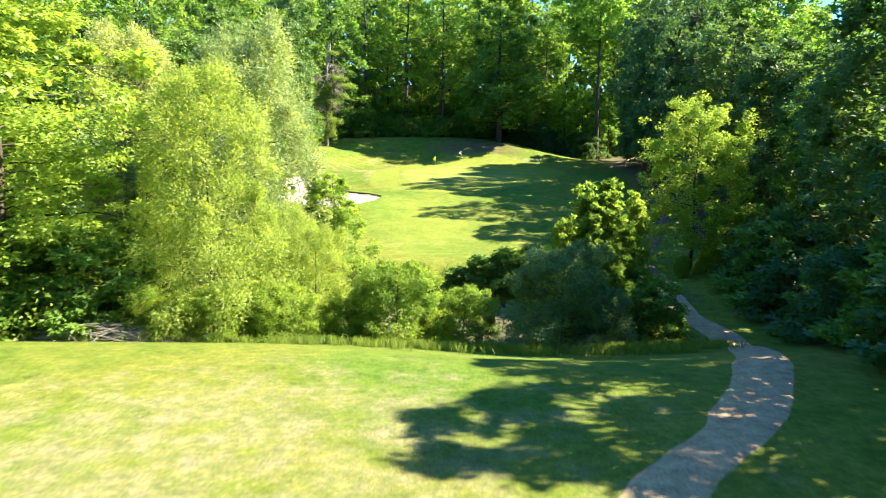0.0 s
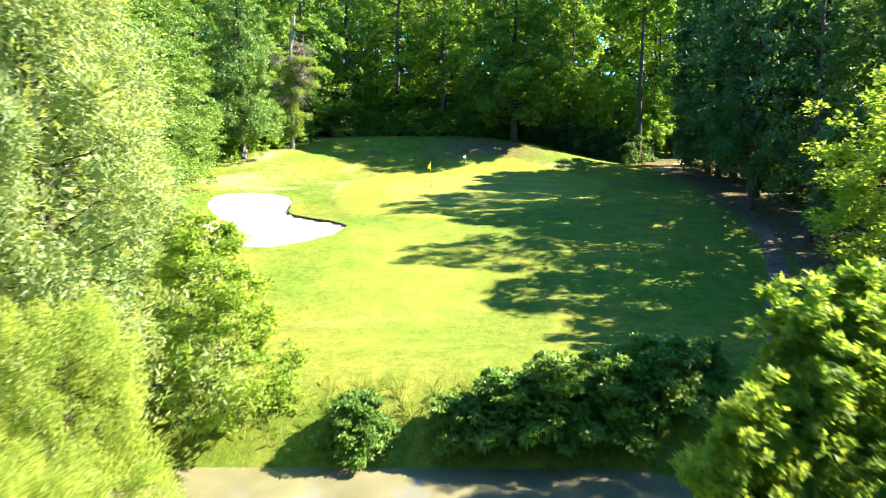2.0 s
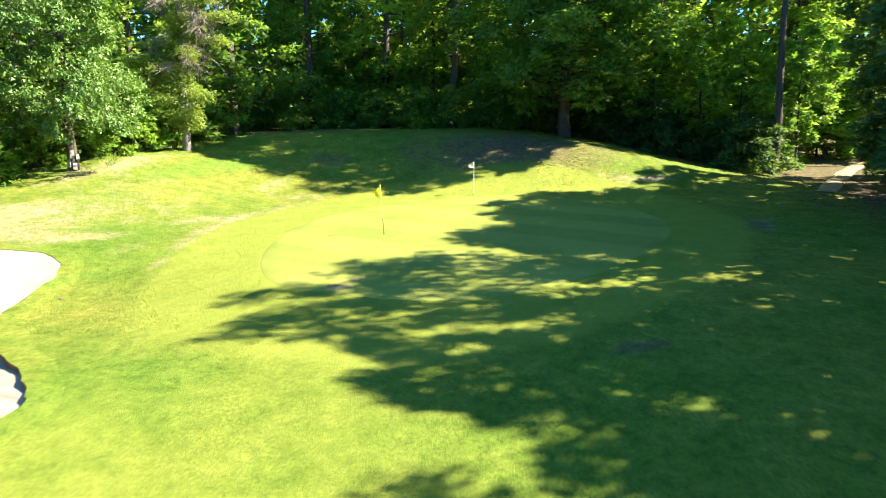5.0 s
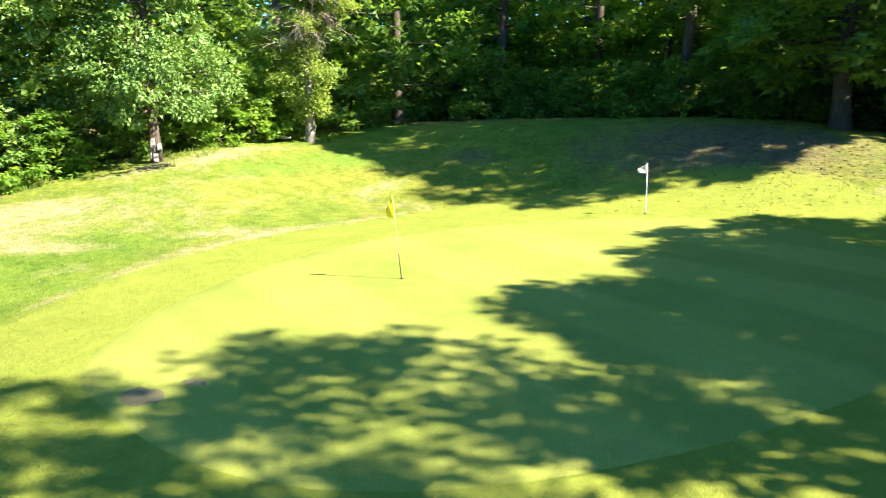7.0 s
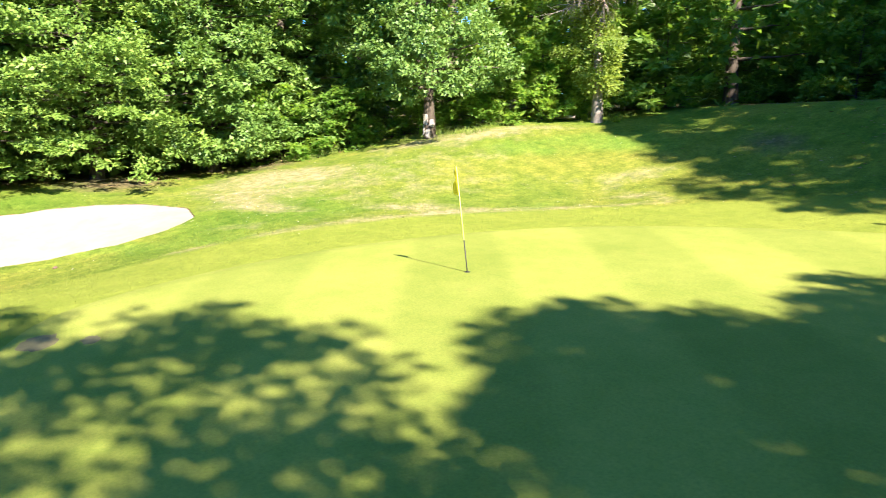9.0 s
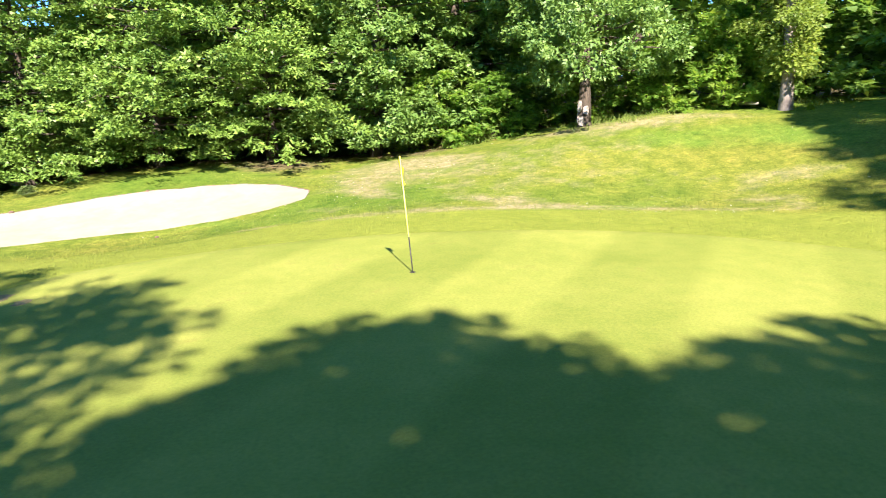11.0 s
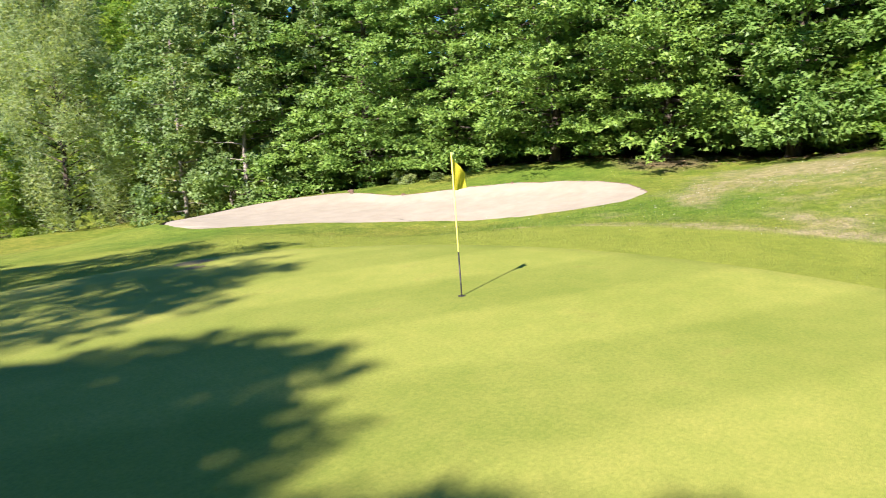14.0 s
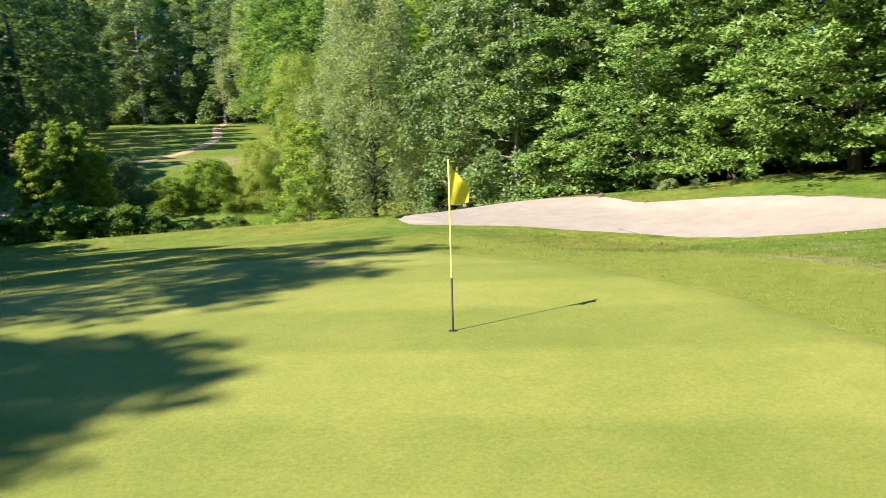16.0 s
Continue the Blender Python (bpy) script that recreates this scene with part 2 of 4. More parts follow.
def profile(y):
    """Hermite curve through the lengthwise section of the hole."""
    py, pz = np.array(PROFILE_Y, float), np.array(PROFILE_Z, float)
    slope = np.gradient(pz, py)
    i = np.clip(np.searchsorted(py, y) - 1, 0, len(py) - 2)
    h = py[i + 1] - py[i]
    u = np.clip((y - py[i]) / h, 0, 1)
    return ((1 + 2 * u) * (1 - u) ** 2 * pz[i] + u * (1 - u) ** 2 * h * slope[i]
            + u * u * (3 - 2 * u) * pz[i + 1] + u * u * (u - 1) * h * slope[i + 1])


def bump(x, y, cx, cy, rx, ry, turn=0.0):
    c, s = math.cos(math.radians(turn)), math.sin(math.radians(turn))
    u, v = (x - cx) * c + (y - cy) * s, -(x - cx) * s + (y - cy) * c
    return np.exp(-((u / rx) ** 2 + (v / ry) ** 2))


def smooth(a, b, v):
    u = np.clip((v - a) / (b - a), 0, 1)
    return u * u * (3 - 2 * u)


def ground_z(x, y):
    x, y = np.asarray(x, float), np.asarray(y, float)
    z = profile(y + 2.0 * bump(x, y, 5, 25, 8, 5))
    # causeway that carries the path over the stream
    z = z + (np.maximum(z, 2.2 + 0.012 * np.clip(y - 36, -20, 30)) - z) * smooth(6.5, 11.5, x)
    # bank behind the green and its western shoulder, run into one another
    bank = 2.95 * np.exp(-((x - -3.8) / 19) ** 4) * np.exp(-(np.minimum(y - 106.2, 0) / 5.3) ** 2)
    shoulder = 2.5 * smooth(-7.7, -19.0, x) * smooth(81.2, 98.8, y)
    z = z + 2.97 * (1 - (1 - bank / 2.97) * (1 - shoulder / 2.97)) * (1 - 0.6 * smooth(112, 130, y))
    z = z + 0.9 * smooth(-12, -24, x) * bump(x, y, -24, 74, 30, 12)
    z = z + 0.75 * bump(x, y, -14, 63.5, 7, 5) + 0.25 * bump(x, y, -6.5, 66, 3, 3) - 0.46 * bump(x, y, -9.5, 77, 4, 4) - 0.11 * bump(x, y, -12, 75, 7, 9) + 0.2 * bump(x, y, -19, 72, 5, 5)
    z = z + 0.6 * bump(x, y, -10, 99.6, 4.5, 3.6)
    # low run beside the path, sides of the valley
    z = z - 0.55 * bump(x, y, 18, 65, 6, 7)
    z = z + 1.5 * smooth(26, 60, x) * smooth(45, 80, y) + 2.5 * smooth(-26, -60, x)
    return z


# outlines in the plan: the green, the bunker, the path's middle line
GREEN_RIM = [(11.1, 86.2), (8.8, 81.5), (6.3, 78.5), (3.9, 76.9), (1.6, 76.5), (-0.9, 77.0), (-3.3, 78.2), (-4.8, 81.6), (-5.0, 86.5), (-3.6, 91.6), (0.2, 95.4),
             (5.2, 97.0), (9.2, 95.0), (11.2, 90.8)]
BUNKER_RIM = [(-6.2, 70.1), (-8.8, 72.7), (-10.9, 75.6), (-11.4, 78.0), (-11.8, 80.2), (-13.4, 81.6), (-15.4, 81.5), (-17.1, 79.2), (-16.7, 75.0), (-14.9, 70.8), (-15.4, 67.0),
              (-13.3, 64.4), (-10.8, 63.6), (-8.7, 64.2), (-6.8, 65.8), (-6.0, 67.8)]
PATH_LINE = [(-16, -75), (-11, -55), (-8, -26), (-4.2, -9), (0.6, 6.5), (4.2, 12.9), (6.9, 16.2), (9.4, 20.6), (11.7, 26.5), (12.8, 31.5),
             (12.3, 36), (12.7, 41), (13.6, 49.0), (16.2, 56), (18.8, 62), (20.4, 67), (21.2, 71)]
TRACK_LINE = [(22.5, 99), (25.5, 104.5), (29, 110.5), (36, 120)]


def loop_curve(points, steps, closed=True):
    """Catmull-Rom through the points."""
    out, n = [], len(points)
    for i in range(n if closed else n - 1):
        if closed:
            q = [points[(i + k) % n] for k in (-1, 0, 1, 2)]
        else:
            q = [points[min(max(i + k, 0), n - 1)] for k in (-1, 0, 1, 2)]
        q = [Vector(v) for v in q]
        for s in range(steps):
            u = s / steps
            out.append(0.5 * (2 * q[1] + (q[2] - q[0]) * u + (2 * q[0] - 5 * q[1] + 4 * q[2] - q[3]) * u * u + (3 * q[1] - q[0] - 3 * q[2] + q[3]) * u ** 3))
    return out


def inside(px, py, rim):
    """Which of the points lie within the closed outline."""
    result = np.zeros(px.shape, bool)
    for a, b in zip(rim, rim[1:] + rim[:1]):
        crosses = (a[1] > py) != (b[1] > py)
        result ^= crosses & (px < (b[0] - a[0]) * (py - a[1]) / ((b[1] - a[1]) or 1e-9) + a[0])
    return result


rim = loop_curve(BUNKER_RIM, 12)
rim = [v + Vector((noise.noise((v.x, v.y, 3)), noise.noise((v.x, v.y, 9)))) * 0.16 + Vector((noise.noise((v.x * 4, v.y * 4, 5)), noise.noise((v.x * 4, v.y * 4, 7)))) * 0.07 for v in rim]
rim_out = []
for i, v in enumerate(rim):
    along = (rim[(i + 5) % len(rim)] - rim[i - 5]).normalized()
    rim_out.append(Vector((along.y, -along.x)))
west_edge_y, west_edge_x = (-100, -30, 0, 28, 45, 56, 62, 70, 80, 86, 93, 100, 108, 113), (-30, -26, -24, -19, -18, -19, -20, -21, -24.5, -24, -21, -18, -15, 0)
east_edge_y, east_edge_x = (-100, -20, 0, 15, 30, 45, 60, 70, 78, 90, 104, 113), (14, 14, 13.5, 14, 16.0, 17.5, 21, 20.8, 20.6, 23.5, 24, 16)


green_rim = loop_curve(GREEN_RIM, 8)
green_mid = sum(green_rim, Vector((0, 0))) / len(green_rim)
rim_turn = np.array([math.atan2(v.y - green_mid.y, v.x - green_mid.x) for v in green_rim])
rim_reach = np.array([(v - green_mid).length for v in green_rim])


def green_ratio(x, y):
    """Distance from the middle of the green, as a share of its outline's."""
    return np.hypot(x - green_mid.x, y - green_mid.y) / np.interp(np.arctan2(y - green_mid.y, x - green_mid.x), rim_turn, rim_reach, period=2 * math.pi)


def apron_edge(x, y):
    """Metres outside the mown apron's edge."""
    return (green_ratio(x, y) - 1.42) * 10.0


def zones(x, y):
    """How bare, how dry, how closely mown the ground is."""
    west = np.interp(y, west_edge_y, west_edge_x) - x
    east = x - np.interp(y, east_edge_y, east_edge_x)
    bare = np.maximum.reduce([smooth(-0.5, 2.5, west), smooth(-2.5, 2.0, east), smooth(112.0, 114.5, y)])
    bare = bare * smooth(75, 60, np.abs(x)) * smooth(-135, -110, y) * smooth(175, 155, y)
    bare = np.maximum(bare, 0.66 * bump(x, y, 4.5, 103.4, 9.5, 4.2, 6))
    bare = np.maximum(bare, 0.55 * bump(x, y, -7, 101.5, 2.2, 1.2) + 0.62 * bump(x, y, 14.5, 73, 1.6, 0.7, -20))
    bare = np.maximum(bare, 0.7 * bump(x, y, 12.3, 40, 2.6, 4) + 0.75 * bump(x, y, -14.5, 27.2, 3.5, 0.9))
    dry = 0.5 * np.exp(-((apron_edge(x, y) - 0.35) / 0.5) ** 2) * smooth(3, -5, x) * smooth(75, 83, y) * smooth(99, 91, y) + 0.4 * bump(x, y, -17, 84.5, 3.5, 3.0, 30) + 0.5 * bump(x, y, -12.5, 61, 2.6, 3.2)
    dry = dry + 0.16 * bump(x, y, -13, 88, 8, 6) + 0.42 * bump(x, y, -9.6, 88.4, 1.8, 0.6, 50) + 0.3 * bump(x, y, -14, 83.8, 3, 0.8, 20) + 0.45 * bump(x, y, -7.5, 95.5, 1.5, 0.7, 40)
    dry = dry + 0.42 * bump(x, y, -6, 15, 14, 9) + 0.4 * bump(x, y, 8, 100.2, 4, 0.8, 12) + 0.18 * bump(x, y, -14, 92, 5, 5) + 0.14 * bump(x, y, -18, 95, 4, 4)
    short = 0.85 * smooth(1.62, 1.24, green_ratio(x, y)) + 0.6 * bump(x, y, -1, 62, 9, 20)
    dry = dry + 0.36 * bump(x, y, -17.4, 95.2, 0.9, 5.0, -22) + 0.35 * bump(x, y, -9.2, 97.0, 2.6, 0.9, 60) + 0.4 * bump(x, y, -18.5, 86.0, 2.6, 1.4, 35) + 0.3 * bump(x, y, -10.6, 82.6, 1.8, 0.6, 50)
    dry = dry + 0.45 * bump(x, y, 12.5, 100.6, 3.2, 0.9, 20) + 0.35 * bump(x, y, 15.5, 88.5, 1.2, 3.5) + 0.35 * bump(x, y, -3, 55, 8, 1.2, 10) + 0.3 * bump(x, y, 2, 66, 6, 0.9, -8) + 0.25 * bump(x, y, 4, 58, 4, 0.8, 15)
    bare = np.maximum(bare, 0.66 * bump(x, y, 7.7, 73.3, 1.3, 0.5, 25) + 0.6 * bump(x, y, 15.2, 88.4, 0.8, 2.6))
    bare = np.maximum(bare, 0.7 * bump(x, y, -21.5, 79.5, 3.2, 2.6, 40) + 0.62 * bump(x, y, -22.5, 86, 3.0, 2.0, 30))
    lush = 0.5 * bump(x, y, -14.0, 96.4, 1.5, 5.0, -22) + 0.5 * bump(x, y, -11.0, 99.4, 2.6, 1.5, 20) + 0.45 * bump(x, y, -8, 90.5, 1.0, 6, 8) + 0.5 * bump(x, y, -10, 80.5, 1.2, 5, -35) + 0.4 * bump(x, y, -16, 86, 1, 3, -30)
    return np.clip(bare, 0, 1), np.clip(dry, 0, 1), np.clip(short, 0, 1), np.clip(lush, 0, 1)


def stretch_axis(lo, hi, step, far):
    """Even steps in the middle, then wider and wider out to the horizon."""
    mid = list(np.arange(lo, hi + step / 2, step))
    out, d, a, b = [], step, lo, hi
    left, right = [], []
    while b < far:
        d *= 1.35
        a, b = a - d, b + d
        left.append(a)
        right.append(b)
    return np.array(left[::-1] + mid + right)


gx, gy = stretch_axis(-30, 32, 0.5, 2500), stretch_axis(-20, 122, 0.5, 2500)
GX, GY = np.meshgrid(gx, gy)
GZ = ground_z(GX, GY)
nx, ny = len(gx), len(gy)
cx, cy = (GX[:-1, :-1] + GX[1:, 1:]) / 2, (GY[:-1, :-1] + GY[1:, 1:]) / 2
held = inside(GX, GY, rim)
keep = ~(inside(cx, cy, rim) | held[:-1, :-1] | held[1:, :-1] | held[:-1, 1:] | held[1:, 1:])
index = np.arange(nx * ny).reshape(ny, nx)
quads = np.stack([index[:-1, :-1], index[:-1, 1:], index[1:, 1:], index[1:, :-1]], -1)[keep]
ground = new("ground", mesh_of("ground", np.stack([GX, GY, GZ], -1).reshape(-1, 3).tolist(), quads.tolist(), GROUND, True))
zone_data = np.stack(zones(GX, GY), -1).reshape(-1)
ground.data.color_attributes.new("zone", "FLOAT_COLOR", "POINT").data.foreach_set("color", zone_data)
tagged(ground, "sunlit rough grass with dry patches and leaf litter under the trees", "ground", kind="structure")


def ring_sheet(name, rings, mat, cap=True, zoned=False):
    """A sheet of rings of equal length, closed in the middle."""
    n = len(rings[0])
    verts = [q for r in rings for q in r]
    faces = [(i * n + k, i * n + (k + 1) % n, (i + 1) * n + (k + 1) % n, (i + 1) * n + k) for i in range(len(rings) - 1) for k in range(n)]
    if cap:
        faces.append(tuple((len(rings) - 1) * n + k for k in range(n)))
    me = mesh_of(name, verts, faces, mat, True)
    if zoned:
        v = np.array(verts)
        data = np.stack(zones(v[:, 0], v[:, 1]), -1).reshape(-1)
        me.color_attributes.new("zone", "FLOAT_COLOR", "POINT").data.foreach_set("color", data)
    return new(name, me)


def on_ground(x, y, up=0.0):
    return (x, y, float(ground_z(x, y)) + up)


# the putting green, a closely mown sheet a little proud of its apron
sheet = []
for s in [1.0, 0.985] + [0.985 * (1 - k / 16) for k in range(1, 16)]:
    sheet.append([on_ground(*(green_mid + (v - green_mid) * s), -0.01 if s == 1.0 else 0.025) for v in green_rim])
tagged(ring_sheet("putting_green", sheet, GREEN), "closely mown pale green putting surface with faint mowing stripes", "putting green", kind="structure")

# worn spots at the green's southern edge
WORN = simple("worn_turf", (0.11, 0.1, 0.04), (0.17, 0.155, 0.06), 5.0, 0.95, 0.02)
for x, y, rx, ry in ((-0.95, 77.65, 0.45, 0.3), (-0.55, 78.4, 0.25, 0.14)):
    spot = []
    for s, up in ((1.0, 0.026), (0.9, 0.034), (0.5, 0.036), (0.1, 0.036)):
        spot.append([on_ground(x + rx * s * math.cos(k * 0.2618) * (1 + 0.45 * noise.noise((k * 0.7 % 16.8, x, 1))), y + ry * s * math.sin(k * 0.2618) * (1 + 0.45 * noise.noise((k * 0.9, y, 4))), up) for k in range(24)])
    tagged(ring_sheet("bare_patch", spot, WORN), "bare worn spot in the turf beside the green", "bare patch", kind="structure")

# the bunker: turf collar, soil lip and sand
centre = sum(rim, Vector((0, 0))) / len(rim)


def shrunk(s):
    return [centre + (v - centre) * s for v in rim]


if (rim[0] + rim_out[0] - centre).length < (rim[0] - centre).length:
    rim_out = [-v for v in rim_out]
out = [[on_ground(*(v + w * d), h) for v, w in zip(rim, rim_out)] for d, h in ((1.0, -0.06), (0.75, 0.006), (0.25, 0.022), (0.0, 0.03))]
collar = ring_sheet("bunker_collar", out, GROUND, False, True)
tagged(collar, "turf collar round the sand bunker", "grass edge", kind="structure")
def lip_depth(v):
    """The turf overhangs the sand on the green's side; elsewhere it runs out flush."""
    return float(smooth(-0.6, 2.6, (v - centre).dot(Vector((0.86, 0.5))) + 0.5 * noise.noise((v.x, v.y, 2)))) * (0.13 + 0.16 * noise.noise((v.x * 2.2, v.y * 2.2, 8))) * float(smooth(80, 76.5, v.y))


lip = [[on_ground(v.x, v.y, 0.024) for v in shrunk(1.001)], [on_ground(v.x, v.y, -0.03 - lip_depth(w)) for v, w in zip(shrunk(0.994), rim)]]
tagged(ring_sheet("bunker_lip", lip, SOIL, False), "crumbling dark soil lip of the sand bunker", "soil edge", kind="structure")
sand_rings = []
for k in range(12):
    s = 0.996 * (1 - k / 12)
    sink = float(smooth(0.0, 0.3, 1 - s))
    sand_rings.append([on_ground(v.x, v.y, 0.015 - lip_depth(w) * (1 - sink) - 0.2 * sink + 0.04 * sink * noise.noise((v.x * 0.7, v.y * 0.7, 1))) for v, w in zip(shrunk(s), rim)])
tagged(ring_sheet("bunker_sand", sand_rings, SAND), "pale pinkish sand raked smooth in the bunker", "sand", kind="structure")

# the gravel path and the track that leaves through the wood
def gravel(points, width, label, mat):
    line = loop_curve(points, 12, False)
    verts = []
    for i, v in enumerate(line):
        d = (line[min(i + 1, len(line) - 1)] - line[max(i - 1, 0)]).normalized()
        side = Vector((d.y, -d.x))
        half = width * (1 - 0.35 * float(smooth(42, 54, v.y))) * (0.5 + 0.1 * noise.noise((v.x * 0.3, v.y * 0.3, 5)))
        for u, up in ((-1.12, -0.04), (-0.95, 0.03), (-0.5, 0.05), (0, 0.06), (0.5, 0.05), (0.95, 0.03), (1.12, -0.04)):
            verts.append(on_ground(*(v + side * half * u + side * 0.1 * noise.noise((v.x * 1.1, v.y * 1.1, u * 4))), up))
    faces = [(i * 7 + k, i * 7 + k + 1, i * 7 + k + 8, i * 7 + k + 7) for i in range(len(line) - 1) for k in range(6)]
    tagged(new("path", mesh_of("path", verts, faces, mat, True)), label, "path", kind="structure")


gravel(PATH_LINE[:12], 1.5, "grey-pink gravel path winding past the stream", GRAVEL)
# far stretch, its shade under the trees painted into the material
gravel(PATH_LINE[11:], 1.75, "narrow trodden earth path, darkened for shade and litter, along the edge of the wood", SHADED_PATH)
gravel(TRACK_LINE, 1.6, "pale gravel track leaving through a gap in the wood", GRAVEL)

# the pond in the stream's hollow
pond = [(-45, 33), (10, 33), (10, 46), (-45, 46)]
tagged(new("water", mesh_of("water", [(x, y, 0.3) for x, y in pond], [(0, 1, 2, 3)], WATER)), "still brown murky pond water in shade", "pond", kind="structure")


# ---- trees and shrubs ----
def leaves(rng, centres, spread, flat, count, size, slim, outward, droop, plain=False):
    """Verts and faces of folded leaves in sprays round the centres, each spray facing its own way out."""
    n = len(centres) * count
    c = np.repeat(centres, count, 0)
    o = np.repeat(outward, count, 0)
    d = rng.normal(0, 1, (n, 3))
    d /= np.linalg.norm(d, axis=1)[:, None]
    d *= (rng.random(n) ** 0.42)[:, None] * np.repeat(spread, count)[:, None]
    d[:, 2] = d[:, 2] * flat - droop * np.hypot(d[:, 0], d[:, 1]) ** 2 / np.repeat(spread, count)
    at = c + d
    axis = d * [1, 1, 0.4] / (np.linalg.norm(d, axis=1)[:, None] + 1e-6) + rng.normal(0, 0.55, (n, 3)) + o * 0.45 - [0, 0, droop * 0.5]
    axis /= np.linalg.norm(axis, axis=1)[:, None]
    up = np.array([0, 0, 0.5]) + o * 0.5 + d / (np.repeat(spread, count)[:, None] + 1e-6) * 0.8 + rng.normal(0, 0.3, (n, 3))
    side = np.cross(axis, up)
    side /= np.linalg.norm(side, axis=1)[:, None] + 1e-9
    nor = np.cross(side, axis)
    s = (size * (0.6 + 0.8 * rng.random(n)))[:, None]
    if plain:
        v = np.stack([at - side * s * slim, at + side * s * slim + nor * s * 0.1, at + axis * s], 1).reshape(-1, 3)
        return v.tolist(), np.arange(n * 3).reshape(-1, 3).tolist()
    v = np.stack([at, at + axis * s * 0.45 + side * s * slim + nor * s * 0.12, at + axis * s - nor * s * 0.1, at + axis * s * 0.5 - side * s * slim + nor * s * 0.12], 1).reshape(-1, 3)
    return v.tolist(), np.arange(n * 4).reshape(-1, 4).tolist()


PROFILE = {
    "dome": lambda u: math.sqrt(max(0.02, 1 - ((u - 0.38) / 0.66) ** 2)),
    "cone": lambda u: 0.25 + 0.75 * (1 - u) ** 0.8 if u > 0.12 else 0.8,
    "column": lambda u: 0.75 + 0.25 * math.sin(u * 3.1) if u < 0.85 else 0.55,
    "high": lambda u: math.sqrt(max(0.05, 1 - ((u - 0.55) / 0.58) ** 2)),
    "plume": lambda u: 0.3 + 0.7 * max(0.0, 1 - (u / 1.02) ** 1.6),
    "spire": lambda u: 0.1 + 0.9 * (1 - u) ** 1.1 if u > 0.1 else 0.85,
    "bush": lambda u: math.sqrt(max(0.05, 1 - (u / 1.02) ** 2)) * (0.85 + 0.15 * math.sin(u * 9)),
}
# height, crown's foot, crown's radius, outline, limbs, sprays on a limb, leaves in a spray, leaf, slimness, flatness, droop, rise, trunk, leaf kind, bark
KINDS = {}
KINDS["oak"] = (24, 1.6, 5.6, "dome", 46, 8, 32, 0.36, 0.36, 0.6, 0.15, 0.2, 0.34, "oak", BARK)
KINDS["oak_tall"] = (27, 5.0, 5.4, "high", 38, 6, 30, 0.37, 0.36, 0.6, 0.15, 0.3, 0.36, "oak", BARK)
KINDS["woodland"] = (25, 8.5, 4.5, "high", 22, 6, 18, 0.5, 0.36, 0.6, 0.15, 0.4, 0.24, "oak", BARK)
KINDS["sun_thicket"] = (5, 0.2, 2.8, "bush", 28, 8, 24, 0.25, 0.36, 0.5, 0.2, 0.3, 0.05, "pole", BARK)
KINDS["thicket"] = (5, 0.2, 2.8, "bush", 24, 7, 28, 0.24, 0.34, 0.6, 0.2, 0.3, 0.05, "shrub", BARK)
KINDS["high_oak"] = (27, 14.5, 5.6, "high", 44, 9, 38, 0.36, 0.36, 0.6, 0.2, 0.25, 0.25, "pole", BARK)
KINDS["pale_shrub"] = (1.0, 0.05, 0.62, "bush", 24, 6, 22, 0.09, 0.24, 0.8, 0.0, 0.6, 0.02, "willow", BARK)
KINDS["dark_thicket"] = (5, 0.2, 2.8, "bush", 24, 7, 28, 0.24, 0.34, 0.6, 0.2, 0.3, 0.05, "dark", BARK)
KINDS["hornbeam"] = (17, 1.3, 5.4, "dome", 88, 11, 76, 0.165, 0.33, 0.28, 0.4, 0.14, 0.26, "hornbeam", BARK)
KINDS["birch_pole"] = (15, 5.5, 1.9, "column", 26, 6, 36, 0.2, 0.34, 0.8, 0.3, 0.6, 0.09, "birch", PALE_BARK)
KINDS["birch"] = (15, 0.8, 3.3, "column", 50, 9, 56, 0.19, 0.34, 0.8, 0.3, 0.4, 0.13, "birch", PALE_BARK)
KINDS["dark"] = (24, 1.2, 5.4, "dome", 50, 9, 34, 0.37, 0.34, 0.6, 0.2, 0.08, 0.36, "dark", BARK)
KINDS["low_oak"] = (24, 1.8, 5.4, "dome", 78, 10, 64, 0.235, 0.38, 0.55, 0.25, 0.15, 0.34, "bluish", BARK)
KINDS["scarred_oak"] = (24, 2.6, 5.4, "dome", 74, 10, 86, 0.2, 0.38, 0.55, 0.25, 0.15, 0.34, "bluish", BARK)
KINDS["thin_oak"] = (24, 3.6, 5.4, "dome", 46, 9, 20, 0.33, 0.36, 0.6, 0.2, 0.12, 0.34, "dark", BARK)
KINDS["edge_oak"] = (24, 3.6, 5.4, "dome", 52, 9, 42, 0.34, 0.36, 0.6, 0.2, 0.08, 0.36, "dark", BARK)
KINDS["shade_oak"] = (24, 2.0, 5.4, "dome", 54, 9, 52, 0.34, 0.36, 0.6, 0.2, 0.08, 0.36, "dark", BARK)
KINDS["maple"] = (17, 0.6, 5.4, "dome", 72, 10, 76, 0.19, 0.36, 0.45, 0.3, 0.1, 0.26, "maple", BARK)
KINDS["big_oak"] = (27, 3.2, 6.4, "dome", 78, 9, 46, 0.36, 0.36, 0.55, 0.3, 0.2, 0.38, "oak", BARK)
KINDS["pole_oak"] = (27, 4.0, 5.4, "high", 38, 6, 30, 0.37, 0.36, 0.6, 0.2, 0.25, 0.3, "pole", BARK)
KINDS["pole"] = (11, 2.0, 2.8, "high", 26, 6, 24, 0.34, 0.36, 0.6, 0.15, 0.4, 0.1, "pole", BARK)
